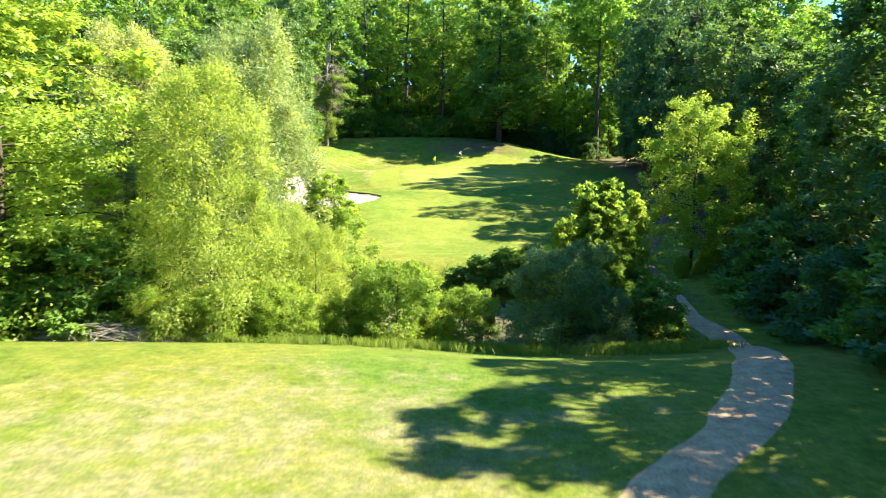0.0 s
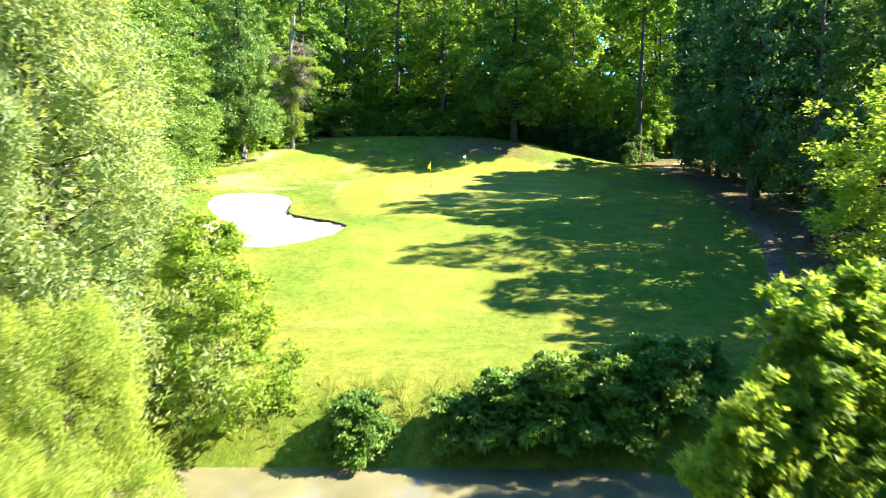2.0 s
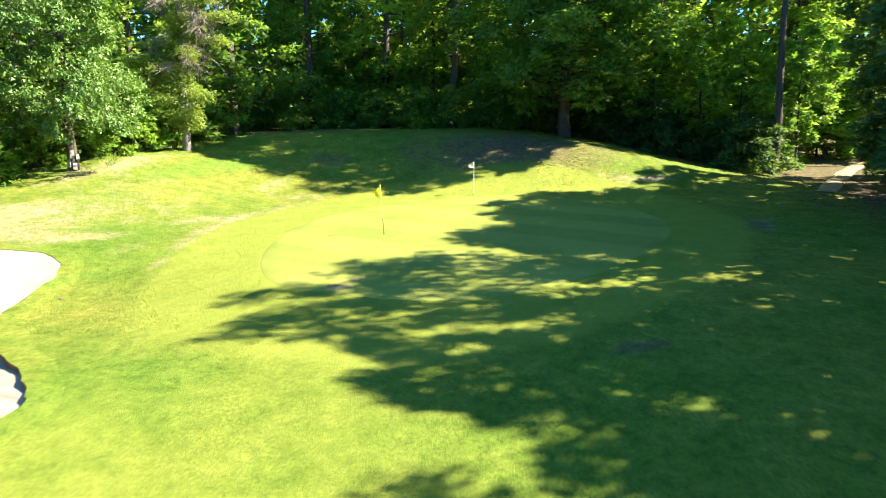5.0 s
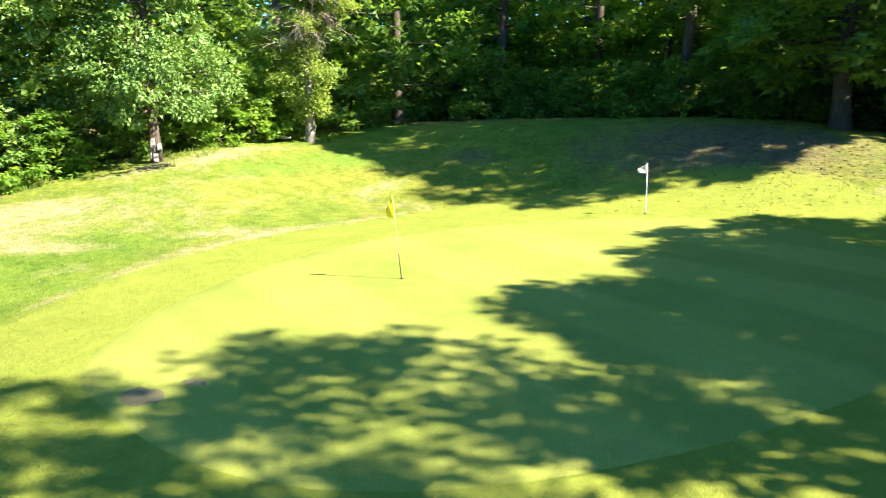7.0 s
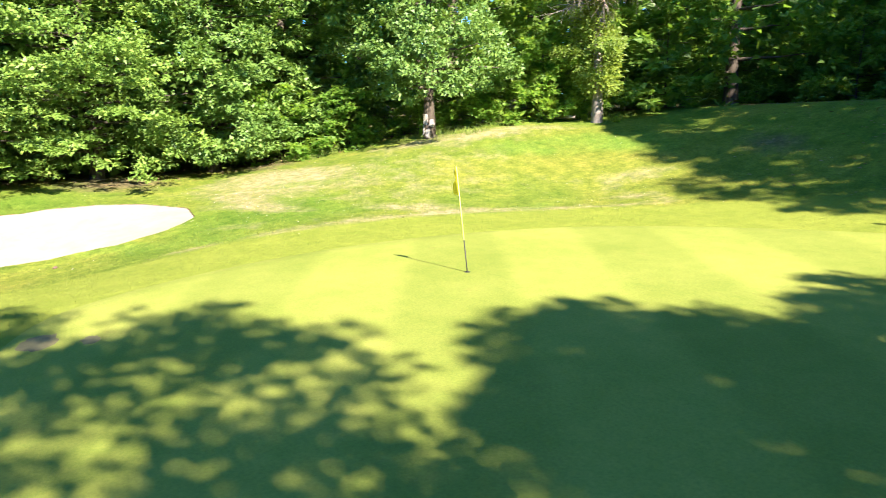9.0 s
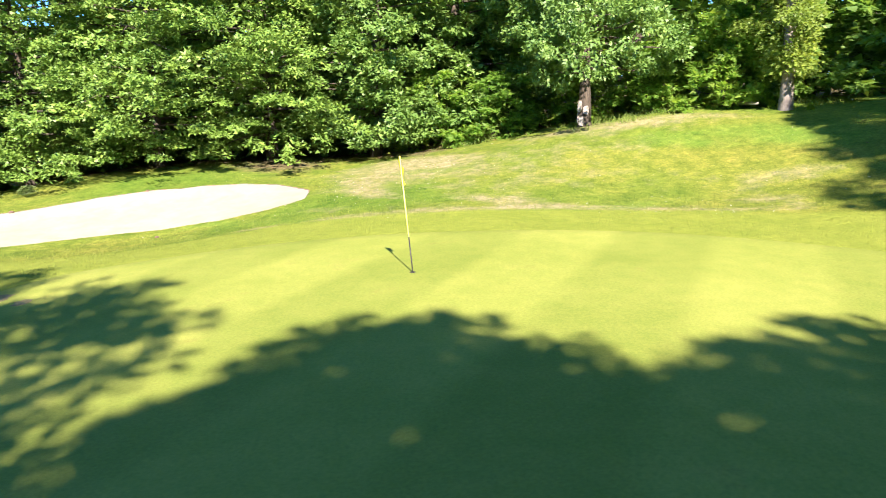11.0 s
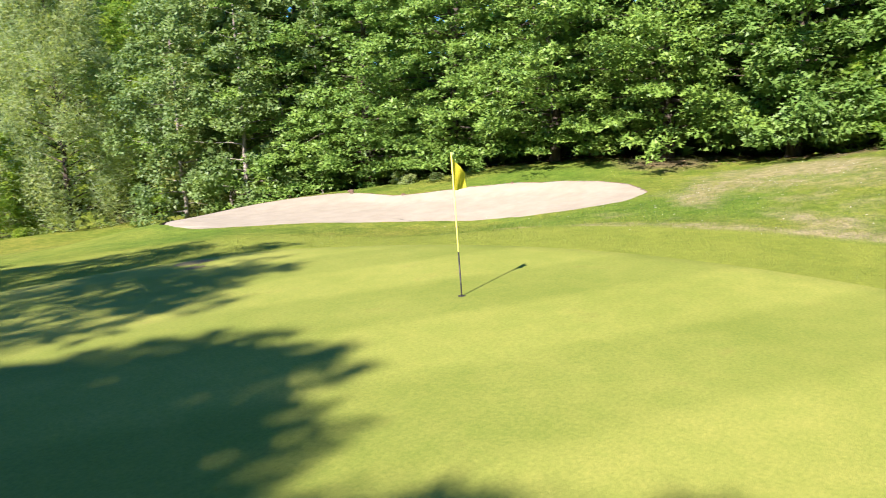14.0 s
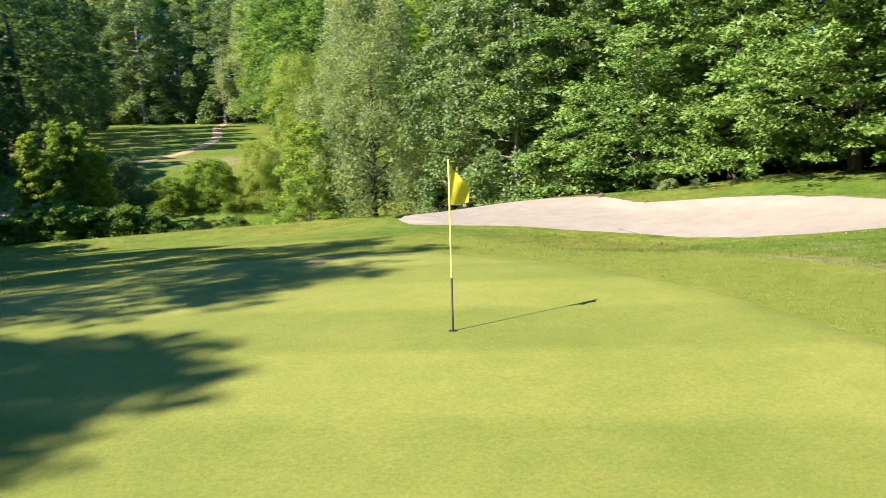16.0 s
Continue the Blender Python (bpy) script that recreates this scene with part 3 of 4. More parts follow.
KINDS["willow"] = (14, 0.6, 4.4, "plume", 60, 9, 124, 0.2, 0.13, 1.5, -0.25, 0.9, 0.2, "willow", BARK)
KINDS["sallow"] = (11, 0.4, 4.7, "bush", 64, 9, 128, 0.118, 0.26, 1.0, 0.0, 0.6, 0.09, "sallow", BARK)
KINDS["young"] = (10, 1.3, 2.6, "column", 44, 9, 92, 0.125, 0.34, 0.8, 0.0, 0.5, 0.11, "lime", BARK)
KINDS["bright_shrub"] = (4.2, 0.2, 2.6, "bush", 48, 9, 84, 0.105, 0.28, 0.9, 0.0, 0.6, 0.05, "lime", BARK)
KINDS["bank_shrub"] = (4.2, 0.2, 2.6, "bush", 36, 8, 36, 0.24, 0.38, 0.6, 0.1, 0.4, 0.05, "bank", BARK)
KINDS["alder"] = (10, 0.6, 3.0, "bush", 44, 9, 50, 0.18, 0.36, 0.7, 0.1, 0.5, 0.11, "alder", BARK)
KINDS["shrub"] = (4.2, 0.2, 2.6, "bush", 38, 8, 46, 0.18, 0.36, 0.7, 0.1, 0.4, 0.05, "shrub", BARK)
KINDS["grey_shrub"] = (4.0, 0.2, 2.6, "bush", 42, 8, 150, 0.11, 0.15, 1.0, -0.1, 0.8, 0.05, "greyleaf", BARK)
KINDS["sapling"] = (6.5, 0.4, 2.0, "spire", 64, 8, 76, 0.1, 0.36, 0.8, 0.0, 0.9, 0.06, "alder", BARK)
made_kinds = {}


def grow(kind, variant):
    """The two meshes of one tree, trunk with limbs and crown, built once for each kind and variant."""
    if (kind, variant) in made_kinds:
        return made_kinds[kind, variant]
    H, foot, R, outline, limbs, sprays, count, leaf, slim, flat, droop, rise, thick, leaf_kind, bark = KINDS[kind]
    rng = np.random.default_rng(sum(map(ord, kind)) * 7 + variant)
    lean = rng.normal(0, 0.025, 2) * H
    spine = [Vector((lean[0] * (i / 9) ** 2 + rng.normal(0, 0.01) * H * (i > 0) * 0.4, lean[1] * (i / 9) ** 2 + rng.normal(0, 0.01) * H * (i > 0) * 0.4, H * 0.96 * i / 9 - 0.4 * (i == 0))) for i in range(10)]
    radii = [thick * (1.35 if i == 0 else (1 - i / 9.6) ** 0.85) for i in range(10)]
    pieces = [tube(spine, radii, 8)]
    centres, outward, spread, cores, girth = [], [], [], [], []
    ragged = kind in ("hornbeam", "low_oak", "maple", "big_oak", "scarred_oak", "sapling")      # deep gaps between their boughs
    loose = kind in ("sapling", "young")      # upright shoots with no closed outline
    for i in range(limbs):
        u = (i + 0.5) / limbs
        h = foot + (H * 0.93 - foot) * u ** (1.3 if ragged or outline == "bush" else 0.92)
        k = min(h / (H * 0.96) * 9, 8.99)
        start = spine[int(k)].lerp(spine[int(k) + 1], k - int(k))
        reach = PROFILE[outline](u)
        r = R * reach * (0.42 + 0.64 * rng.random() if ragged else 0.62 + 0.38 * rng.random())
        w = i * 2.39996 + rng.normal(0, 0.25)
        way = Vector((math.cos(w), math.sin(w), 0))
        bend = [start + way * r * s + Vector((0, 0, rise * (0.25 + 0.75 * u) * r * s * (1.1 - 0.45 * s) - 0.12 * r * droop * s * s)) + Vector(rng.normal(0, 0.05 * r, 3)) * s for s in (0.0, 0.3, 0.6, 0.85)]
        t0 = max(0.02, thick * 0.36 * (1 - u * 0.7))
        pieces.append(tube(bend, [t0, t0 * 0.7, t0 * 0.4, t0 * 0.12], 5))
        # each limb ends in a rounded mass of leaves, dense on its outside and shaded within
        lobe = R * (0.15 + 0.23 * rng.random() if ragged else 0.22 + 0.16 * rng.random()) * (0.55 + 0.45 * reach)
        heart = np.array(bend[3])
        cores.append(np.array(bend[1]) * 0.4 + np.array(bend[2]) * 0.6)
        girth.append(lobe * 0.8)
        for j in range(sprays):
            if kind == "hornbeam":
                # long flat boughs that reach outwards and hang at their tips
                a, b = rng.uniform(-0.7, 1.2), rng.normal(0, 0.45)
                side = np.array((-way.y, way.x, 0.0))
                centres.append(heart + (np.array(way) * a * 1.5 + side * b * (1.5 - 0.6 * max(a, 0)) + np.array((0, 0, rng.normal(0, 0.13) - 0.4 * max(a, 0) ** 2))) * lobe)
                outward.append(np.array((*(way.xy * 0.55), 0.75)))
                spread.append(lobe * (0.3 + 0.2 * rng.random()))
                continue
            d = rng.normal(0, 1, 3) + np.array((*way.xy, 0.35)) * 1.1
            d /= np.linalg.norm(d)
            far = (0.15 + 1.35 * rng.random()) if loose else (0.55 + 0.55 * rng.random())
            centres.append(heart + d * lobe * far * (1, 1, 1.7 if loose else 0.8))
            outward.append(d)
            spread.append(lobe * (0.34 + 0.2 * rng.random()))
    trunk = mesh_of(kind + "_trunk", *joined(pieces), bark, True)
    shell = leaves(rng, np.array(centres), np.array(spread), flat, count, leaf, slim, np.array(outward), droop, True)
    within = {"hornbeam": 44, "low_oak": 44, "scarred_oak": 44, "maple": 40, "willow": 26, "oak_tall": 3, "pole_oak": 3, "woodland": 3, "pole": 3, "thin_oak": 0, "alder": 4, "sapling": 1, "young": 5, "bright_shrub": 22, "edge_oak": 8, "big_oak": 20}.get(kind, 14)
    inner = leaves(rng, np.array(cores), np.array(girth), 0.8, within, leaf * 1.5, 0.42, np.zeros((len(cores), 3)), 0.1, True)
    crown = mesh_of(kind + "_crown", *joined([shell, inner]), LEAF[leaf_kind])
    made_kinds[kind, variant] = trunk, crown
    return trunk, crown


def plant(name, kind, x, y, height, label, group="", variant=0, wide=1.0, category="tree", sink=0.0):
    """One tree or shrub at its place, as tall and as wide as it stands there."""
    trunk, crown = grow(kind, variant)
    s = height / KINDS[kind][0]
    root = new(name)
    root.matrix_basis = Matrix.LocRotScale((x, y, float(ground_z(x, y)) - 0.1 - sink), Euler((0, 0, (x * 12.99 + y * 78.23) % 6.28)), (s * wide, s * wide, s))
    part("trunk", trunk, None, root)
    part("crown", crown, None, root)
    return tagged(root, label, category, group)


TALL = "tall broadleaf woodland tree with dense green summer crown"
DEEP = "slim woodland tree with high crown deep in the wood"
DARK = "dark-leaved tree in shade at the edge of the wood"
HORN = "hornbeam with low layered sunlit sprays of bright green leaves"
UNDER = "leafy green understorey shrub at the edge of the wood"

# both banks of the stream
plant("tree", "maple", -18.8, 30.5, 17.5, "large bright yellow-green maple beside the stream", variant=0, wide=1.1)
plant("tree", "maple", -25.5, 34.0, 18.5, "large bright yellow-green maple behind the stream", variant=1, wide=1.1)
plant("bush", "shrub", -14.6, 30.0, 4.6, "leafy green shrub at the lawn's edge", category="bush", wide=1.2)
plant("bush", "shrub", -18.5, 28.6, 4.2, "leafy green shrub at the lawn's edge", category="bush", variant=1, wide=1.2)
plant("bush", "sallow", -10.0, 30.9, 12.0, "tall rounded sallow with fine yellow-green leaves", category="bush", wide=0.8)
plant("tree", "willow", -11.8, 45.5, 16.6, "silvery grey-green willow beside the pond", category="willow", wide=0.95)
plant("tree", "willow", -20.3, 50.5, 15.4, "tall silvery grey-green willow behind the pond", category="willow", variant=1)
plant("bush", "alder", -7.0, 46.6, 7.2, "yellow-green leafy bush on the pond's far bank", category="bush", wide=1.15)
plant("bush", "sallow", -9.0, 40.5, 8.0, "yellow-green sallow bush beside the pond", category="bush", variant=1, wide=0.9)
plant("bush", "bright_shrub", -2.0, 31.2, 3.7, "bright green rounded shrub on the stream bank", category="bush", wide=1.1)
plant("bush", "bright_shrub", 0.9, 31.8, 2.7, "low bright green shrub on the stream bank", category="bush", variant=1, wide=1.1)
plant("bush", "sallow", -5.8, 32.4, 5.6, "yellow-green sallow bush on the stream bank", category="bush", variant=1, wide=0.85)
for x, y, h in ((-4.2, 31.2, 2.2), (-0.4, 30.8, 1.7), (-13.2, 29.4, 2.4), (-11.2, 29.0, 1.9), (-9.0, 29.0, 2.3), (-7.0, 29.6, 2.6), (-15.6, 29.2, 2.1)):
    plant("bush", "bright_shrub", x, y, h, "low bright green shrub on the stream bank", "low shrubs on the stream bank", int(h * 10) % 2, 1.35, "bush")
plant("bush", "grey_shrub", 5.2, 30.9, 4.3, "grey-green willow shrub on the stream bank", category="bush", wide=1.05)
plant("bush", "grey_shrub", 7.2, 31.2, 2.6, "low grey-green willow shrub beside the path", category="bush", variant=1)
for x, y, h, wide in ((6.1, 35.0, 6.6, 1.05), (7.2, 35.6, 8.2, 0.95), (8.2, 36.3, 8.3, 0.9), (7.9, 34.4, 5.0, 1.3), (9.3, 36.0, 5.4, 1.2), (9.8, 37.4, 6.6, 0.95)):
    plant("bush", "sapling", x, y, h, "pointed leafy green bush beside the stream", "bushes beside the stream", int(h * 10) % 2, wide, "bush")
plant("bush", "shrub", 9.6, 32.6, 2.8, "dark green shrub beside the path", category="bush", variant=1)
for x, y, h in ((1.0, 45.9, 1.7), (2.6, 46.0, 2.3), (4.4, 46.1, 2.7), (6.2, 46.4, 2.6), (-2.3, 45.8, 1.8), (8.0, 46.8, 2.6), (9.8, 48.3, 1.5)):
    plant("bush", "bank_shrub", x, y, h, "dark green shrub on the pond's far bank", "shrubs along the pond", int(x) % 2, 1.15, "bush")
plant("tree", "young", 16.0, 46.2, 10.6, "young sunlit yellow-green tree beside the path", wide=1.12)
for x, y, h in ((15.2, 45.2, 1.2), (16.6, 45.0, 1.5), (14.8, 44.0, 0.8), (17.4, 46.0, 2.0)):
    plant("bush", "bright_shrub", x, y, h, "low yellow-green shrub under the young tree", "low shrubs by the young tree", int(h * 10) % 2, 0.9, "bush")

# the wood on both sides and behind
woods = np.random.default_rng(11)


def stand(points, kinds, low, high, label, group, name="tree", category="tree", wide=(0.95, 1.15)):
    for i, (x, y) in enumerate(points):
        plant(name, kinds[i % len(kinds)], x, y, woods.uniform(low, high), label, group, i % 2, woods.uniform(*wide), category)


# east edge, whose shade lies over the fairway
stand([(18.0, 2), (19, 10), (17.6, 18.2), (18.8, 25)], ["shade_oak"], 15.5, 18, DARK, "trees on the east edge")
for x, y, h, kind in ((20.2, 31.0, 18.6, "shade_oak"), (21.4, 38.0, 14.2, "shade_oak"), (25.6, 51.2, 15, "shade_oak"), (28.6, 73.8, 20.8, "edge_oak"), (24.5, 46.5, 12.8, "oak"), (24.6, 55, 16.2, "shade_oak"), (23.6, 61, 17.6, "edge_oak"), (22.8, 67.3, 21.4, "thin_oak"), (22.2, 74.8, 18.6, "edge_oak"), (24.4, 79.4, 23.7, "thin_oak"), (25.4, 82.4, 24.4, "thin_oak"),
                      (26.2, 88.5, 20.6, "shade_oak"), (26.6, 93.2, 19.8, "shade_oak"), (27.0, 97.0, 19.8, "shade_oak"), (22.4, 107.4, 30.5, "high_oak"), (27.5, 85.1, 19.9, "thin_oak"), (33, 113, 24.0, "high_oak"), (29.4, 91.6, 22.0, "shade_oak"), (29.2, 88.0, 22.3, "shade_oak"), (28.8, 103.2, 14.5, "shade_oak")):
    plant("tree", kind, x, y, h, DARK, "trees on the east edge", int(y) % 2, {67.3: 0.75, 74.8: 0.72, 82.4: 0.9, 85.1: 0.7, 88.5: 0.99, 93.2: 0.95, 107.4: 1.0}.get(y, 1.0))
stand([(24.5, 5), (25, 13), (25.2, 21), (26, 29), (27, 37), (29, 44), (30.5, 50), (30.5, 58), (30, 65)], ["pole_oak", "oak"], 17, 20, DARK, "trees on the east edge")
stand([(30.5, 70), (31, 77.5), (32, 98)], ["oak"], 20, 21.5, DARK, "trees on the east edge")
stand([(35 + woods.uniform(0, 4) + 6 * (k % 2), -14 + 9.5 * k + woods.uniform(-2, 2)) for k in range(12)], ["woodland"], 19, 22, TALL, "trees of the east wood")
stand([(15.5, 17.8), (15.8, 21.2), (16.2, 24.6), (16.7, 28), (17.2, 31.5), (17.6, 35), (18, 38.5), (21.5, 12), (22, 22), (20.5, 28), (20, 35), (19.4, 41), (20.2, 45.5), (24.5, 51), (26, 58), (26, 64), (26.5, 71), (28.5, 77.5), (29, 84), (30, 91), (31, 99)], ["thicket", "dark_thicket"], 3.0, 5,
      "shaded leafy shrub at the edge of the east wood", "shrubs of the east wood", "bush", "bush", (1.2, 1.5))
# west edge
stand([(-20.5, 57.5), (-20.5, 63.0), (-21.5, 68.5), (-22.0, 74), (-23.0, 79)], ["hornbeam"], 14, 18, HORN, "hornbeams on the west edge")
stand([(-23.4, 84), (-25.6, 88)], ["low_oak"], 17, 19, "broad low oak with sunlit blue-green leaves", "trees on the west edge")
scarred = plant("tree", "scarred_oak", -19.0, 93.1, 21, "broadleaf tree with pale scarred trunk foot", "trees on the west edge", 1, 0.8)
scar = []
for turn, low, high in ((-0.9, 0.35, 0.75), (0.2, 0.2, 0.55), (-0.2, 0.85, 1.3), (0.9, 0.75, 1.05)):
    for i in range(7):
        w = -1.0 + turn + 0.55 * (i / 6 - 0.5) - scarred.rotation_euler.z
        lift = 0.06 * math.sin(i * 2.1)
        scar.append([Vector((0.42 * math.cos(w), 0.42 * math.sin(w), low + lift)), Vector((0.40 * math.cos(w), 0.40 * math.sin(w), high - lift))])
part("bare_wood", mesh_of("bare_wood", *joined([tube(line, [0.06, 0.05], 5) for line in scar]), BARE_WOOD), None, scarred, "pale bare wood where bark is missing")
stand([(-15.5, 52.5), (-16.5, 57.5), (-22, 44), (-25, 38)], ["birch"], 13, 16, "light-leaved birch beside the pond", "birches by the pond")
stand([(-17.0, 55.2), (-18.4, 61.6), (-17.8, 59.4)], ["birch_pole"], 10, 13, "thin birch with bare white stem and sparse leaves", "birches by the pond")
stand([(-29 - woods.uniform(0, 3) - 7 * (k % 2), 32 + 4.9 * k + woods.uniform(-2, 2)) for k in range(14)], ["oak_tall", "woodland"], 21, 26, TALL, "trees of the west wood")
stand([(-24.5, 97), (-21, 104), (-16, 109), (-29, 106)], ["oak", "oak_tall"], 21, 25, TALL, "trees of the west wood")
stand([(-24, 92), (-22, 97.5), (-20, 102.5), (-17, 105.5), (-27, 80), (-26, 72), (-25, 62)], ["thicket"], 3, 5.5, UNDER, "shrubs of the west wood", "bush", "bush", (1.2, 1.5))
stand([(-22.2, 90.3), (-23.6, 87.2), (-20.6, 96.4), (-18.6, 99.0), (-19.6, 101.0), (-21.8, 93.8)], ["sun_thicket"], 2.6, 4.2, "leafy shrub between the trunks, leaves lightened as if sunlit", "shrubs of the west wood", "bush", "bush", (1.0, 1.3))
stand([(-27.5 - 0.8 * (k % 2), 55 + 4.2 * k) for k in range(9)], ["thicket"], 6.5, 8.5, "tall shaded understorey shrub in the west wood", "shrubs of the west wood", "bush", "bush", (0.9, 1.1))
# north, behind the green
plant("tree", "big_oak", 8.3, 108.6, 24.0, "tall oak with pale lower trunk behind the green", "trees behind the green", 1, 1.15)
plant("tree", "pole_oak", 15.2, 113.6, 19.5, TALL, "trees behind the green", 0)
stand([(-12, 116), (-6, 117), (0, 116), (5, 117.5), (14, 119), (28, 122)], ["oak_tall", "pole_oak"], 25, 28, TALL, "trees behind the green")
stand([(-32 + 7.6 * (k % 10) + 3 * (k // 10) + woods.uniform(-1.5, 1.5), 123 + 7 * (k // 10) + woods.uniform(-2, 2)) for k in range(20)], ["woodland"], 23, 27, DEEP, "trees deep in the north wood")
stand([(-18 + 3.0 * k, 113.0 + woods.uniform(-0.4, 0.9)) for k in range(9)], ["thicket"], 3.0, 4.8, UNDER, "shrubs behind the green", "bush", "bush", (1.0, 1.3))
stand([(9.4 + 2.6 * k, 112.6 - 0.35 * k + woods.uniform(-0.4, 0.6)) for k in range(6)], ["dark_thicket"], 3.0, 4.6, "dense dark shrub in deep shade behind the green", "shrubs behind the green", "bush", "bush", (1.0, 1.3))
stand([(20.2, 109.4), (23.6, 111.0), (21.4, 107.6), (30.2, 105.6), (32.5, 103.0)], ["dark_thicket"], 2.6, 4.2, "dense dark shrub in deep shade behind the green", "shrubs behind the green", "bush", "bush", (1.0, 1.3))
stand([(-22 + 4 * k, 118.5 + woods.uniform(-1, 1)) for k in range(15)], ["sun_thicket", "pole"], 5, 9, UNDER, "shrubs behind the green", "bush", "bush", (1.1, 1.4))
stand([(-20 + 6.3 * k, 126 + woods.uniform(-3, 3)) for k in range(9)], ["pole"], 8, 14, "slim young tree in the wood, leaves lightened as if sunlit", "young trees in the north wood")
stand([(18.4, 111.6), (20.9, 110.6), (24.8, 110.0), (13.0, 113.2)], ["pole"], 9, 12.5, "slim young tree in the wood, leaves lightened as if sunlit", "young trees in the north wood")
# behind the tee, seen looking back
stand([(-14, -70), (-20, -62), (-6, -76), (2, -74), (10, -84), (-27, -55)], ["birch", "willow", "birch"], 25, 31, "tall pale-leaved tree behind the tee", "trees behind the tee")
stand([(-18.5, -4), (-22, 6), (-24, 17), (-27, 25), (-19, -16), (-19, -29), (-20, -42), (-31, 31), (-32, 18), (-30, 8), (-27, -4), (-26, -18)], ["oak"], 21, 25, TALL, "trees beside the tee")
stand([(15.5, -6), (14.5, -17), (13.5, -28), (12.5, -40), (12.5, -53)], ["dark"], 22, 25, DARK, "trees beside the tee")
stand([(-34 - woods.uniform(0, 4), -50 + 11 * k) for k in range(8)], ["woodland"], 21, 25, TALL, "trees beside the tee")
stand([(25 + woods.uniform(0, 4), -60 + 11 * k) for k in range(5)], ["woodland"], 20, 24, TALL, "trees beside the tee")
stand([(-36 + 10 * k, -86 + woods.uniform(-3, 3)) for k in range(8)], ["woodland"], 31, 36, TALL, "trees behind the tee")
stand([(-24 + 6 * k, -80 + woods.uniform(-2, 2)) for k in range(7)], ["thicket"], 4, 6, "pale rounded shrub behind the tee", "shrubs behind the tee", "bush", "bush", (1.2, 1.5))


def far_woods():
    """The rest of the wood all round, out to where nothing can be told apart."""
    rng = np.random.default_rng(5)
    centres = []
    for (x0, y0), (x1, y1) in (((-48, -100), (-48, 150)), ((-50, 143), (60, 143)), ((72, 150), (72, -100)), ((60, -96), (-60, -96))):
        length = math.hypot(x1 - x0, y1 - y0)
        n = int(length * (46 if y0 == -96 else 34 if y0 == y1 else 12))
        u = rng.random(n)
        px, py = x0 + (x1 - x0) * u, y0 + (y1 - y0) * u
        off = rng.normal(0, 2.5, (n, 2))
        top = (28 if y0 + y1 > 200 and x0 < x1 else 20 if y0 + y1 > -150 else 42) + 5 * np.sin(u * length / 4.1) + 2.5 * np.sin(u * length / 1.7 + 2)
        h = np.where(rng.random(n) < 0.4, rng.random(n) * 9, rng.random(n) * top)
        centres.append(np.stack([px + off[:, 0], py + off[:, 1], ground_z(px, py) + h], -1))
    c = np.concatenate(centres)
    inward = -c * [1, 1, 0] + [0, 40, 0]
    inward /= np.linalg.norm(inward, axis=1)[:, None]
    return mesh_of("far_woods", *leaves(rng, c, np.full(len(c), 2.0), 0.8, 26, 1.0, 0.42, inward, 0.2, True), LEAF["oak"])


tagged(new("far_woods", far_woods()), "continuous dense green broadleaf wood in the distance", "woodland", kind="stuff")


# ---- pins on the green ----
PIN_YELLOW = simple("yellow_paint", (0.78, 0.72, 0.08), (0.85, 0.79, 0.12), 3, 0.4)
PIN_BLACK = simple("black_paint", (0.012, 0.012, 0.012), (0.03, 0.03, 0.03), 3, 0.45)
PIN_WHITE = simple("white_paint", (0.75, 0.75, 0.75), (0.82, 0.82, 0.82), 3, 0.4)


def fabric(name, col):
    """Thin cloth that lets some light through."""
    m, n, l, p = material(name, 0.7)
    weave = noise_of(n, l, 60, 2)
    c = mixed(n, l, col, ramp(n, l, weave, (0.3, (0.9, 0.9, 0.9)), (0.7, (1.05, 1.05, 1.05))), 1.0, "MULTIPLY")
    l.new(c, p.inputs["Base Color"])
    t = n.new("ShaderNodeBsdfTranslucent")
    l.new(c, t.inputs[0])
    mix = n.new("ShaderNodeMixShader")
    mix.inputs[0].default_value = 0.72
    l.new(p.outputs[0], mix.inputs[1])
    l.new(t.outputs[0], mix.inputs[2])
    l.new(mix.outputs[0], n["Material Output"].inputs[0])
    return m


FLAG_YELLOW, FLAG_WHITE = fabric("yellow_cloth", (0.92, 0.86, 0.015)), fabric("white_cloth", (0.82, 0.82, 0.82))
CUP = simple("cup_shadow", (0.02, 0.02, 0.02), (0.04, 0.035, 0.03), 3, 0.9)


def rod(r, z0, z1, sides=10):
    return tube([Vector((0, 0, z0)), Vector((0, 0, z1))], [r, r], sides)


def cloth(width, drop, top, turn, sag):
    """A hanging triangular flag with folds and thickness, tied to the stick."""
    verts, faces, nu, nv = [], [], 10, 8
    for side in (-1, 1):
        for i in range(nu + 1):
            for j in range(nv + 1):
                u, v = i / nu, j / nv
                bow = turn + 0.5 - 1.0 * u
                z = top - drop * v * (1 - 0.6 * u) - sag * u ** 0.85
                y = 0.05 * math.sin(u * 6 + v * 3.0 + 0.6) * (0.3 + 0.7 * u) + side * 0.003
                x0, y0 = width * (math.sin(turn + 0.5) - math.sin(bow)), width * (math.cos(bow) - math.cos(turn + 0.5))
                verts.append((x0 - y * math.sin(bow), y0 + y * math.cos(bow), z))
    o = (nu + 1) * (nv + 1)
    for i in range(nu):
        for j in range(nv):
            a = i * (nv + 1) + j
            faces += [(a, a + 1, a + nv + 2, a + nv + 1), (o + a, o + a + nv + 1, o + a + nv + 2, o + a + 1)]
    return verts, faces


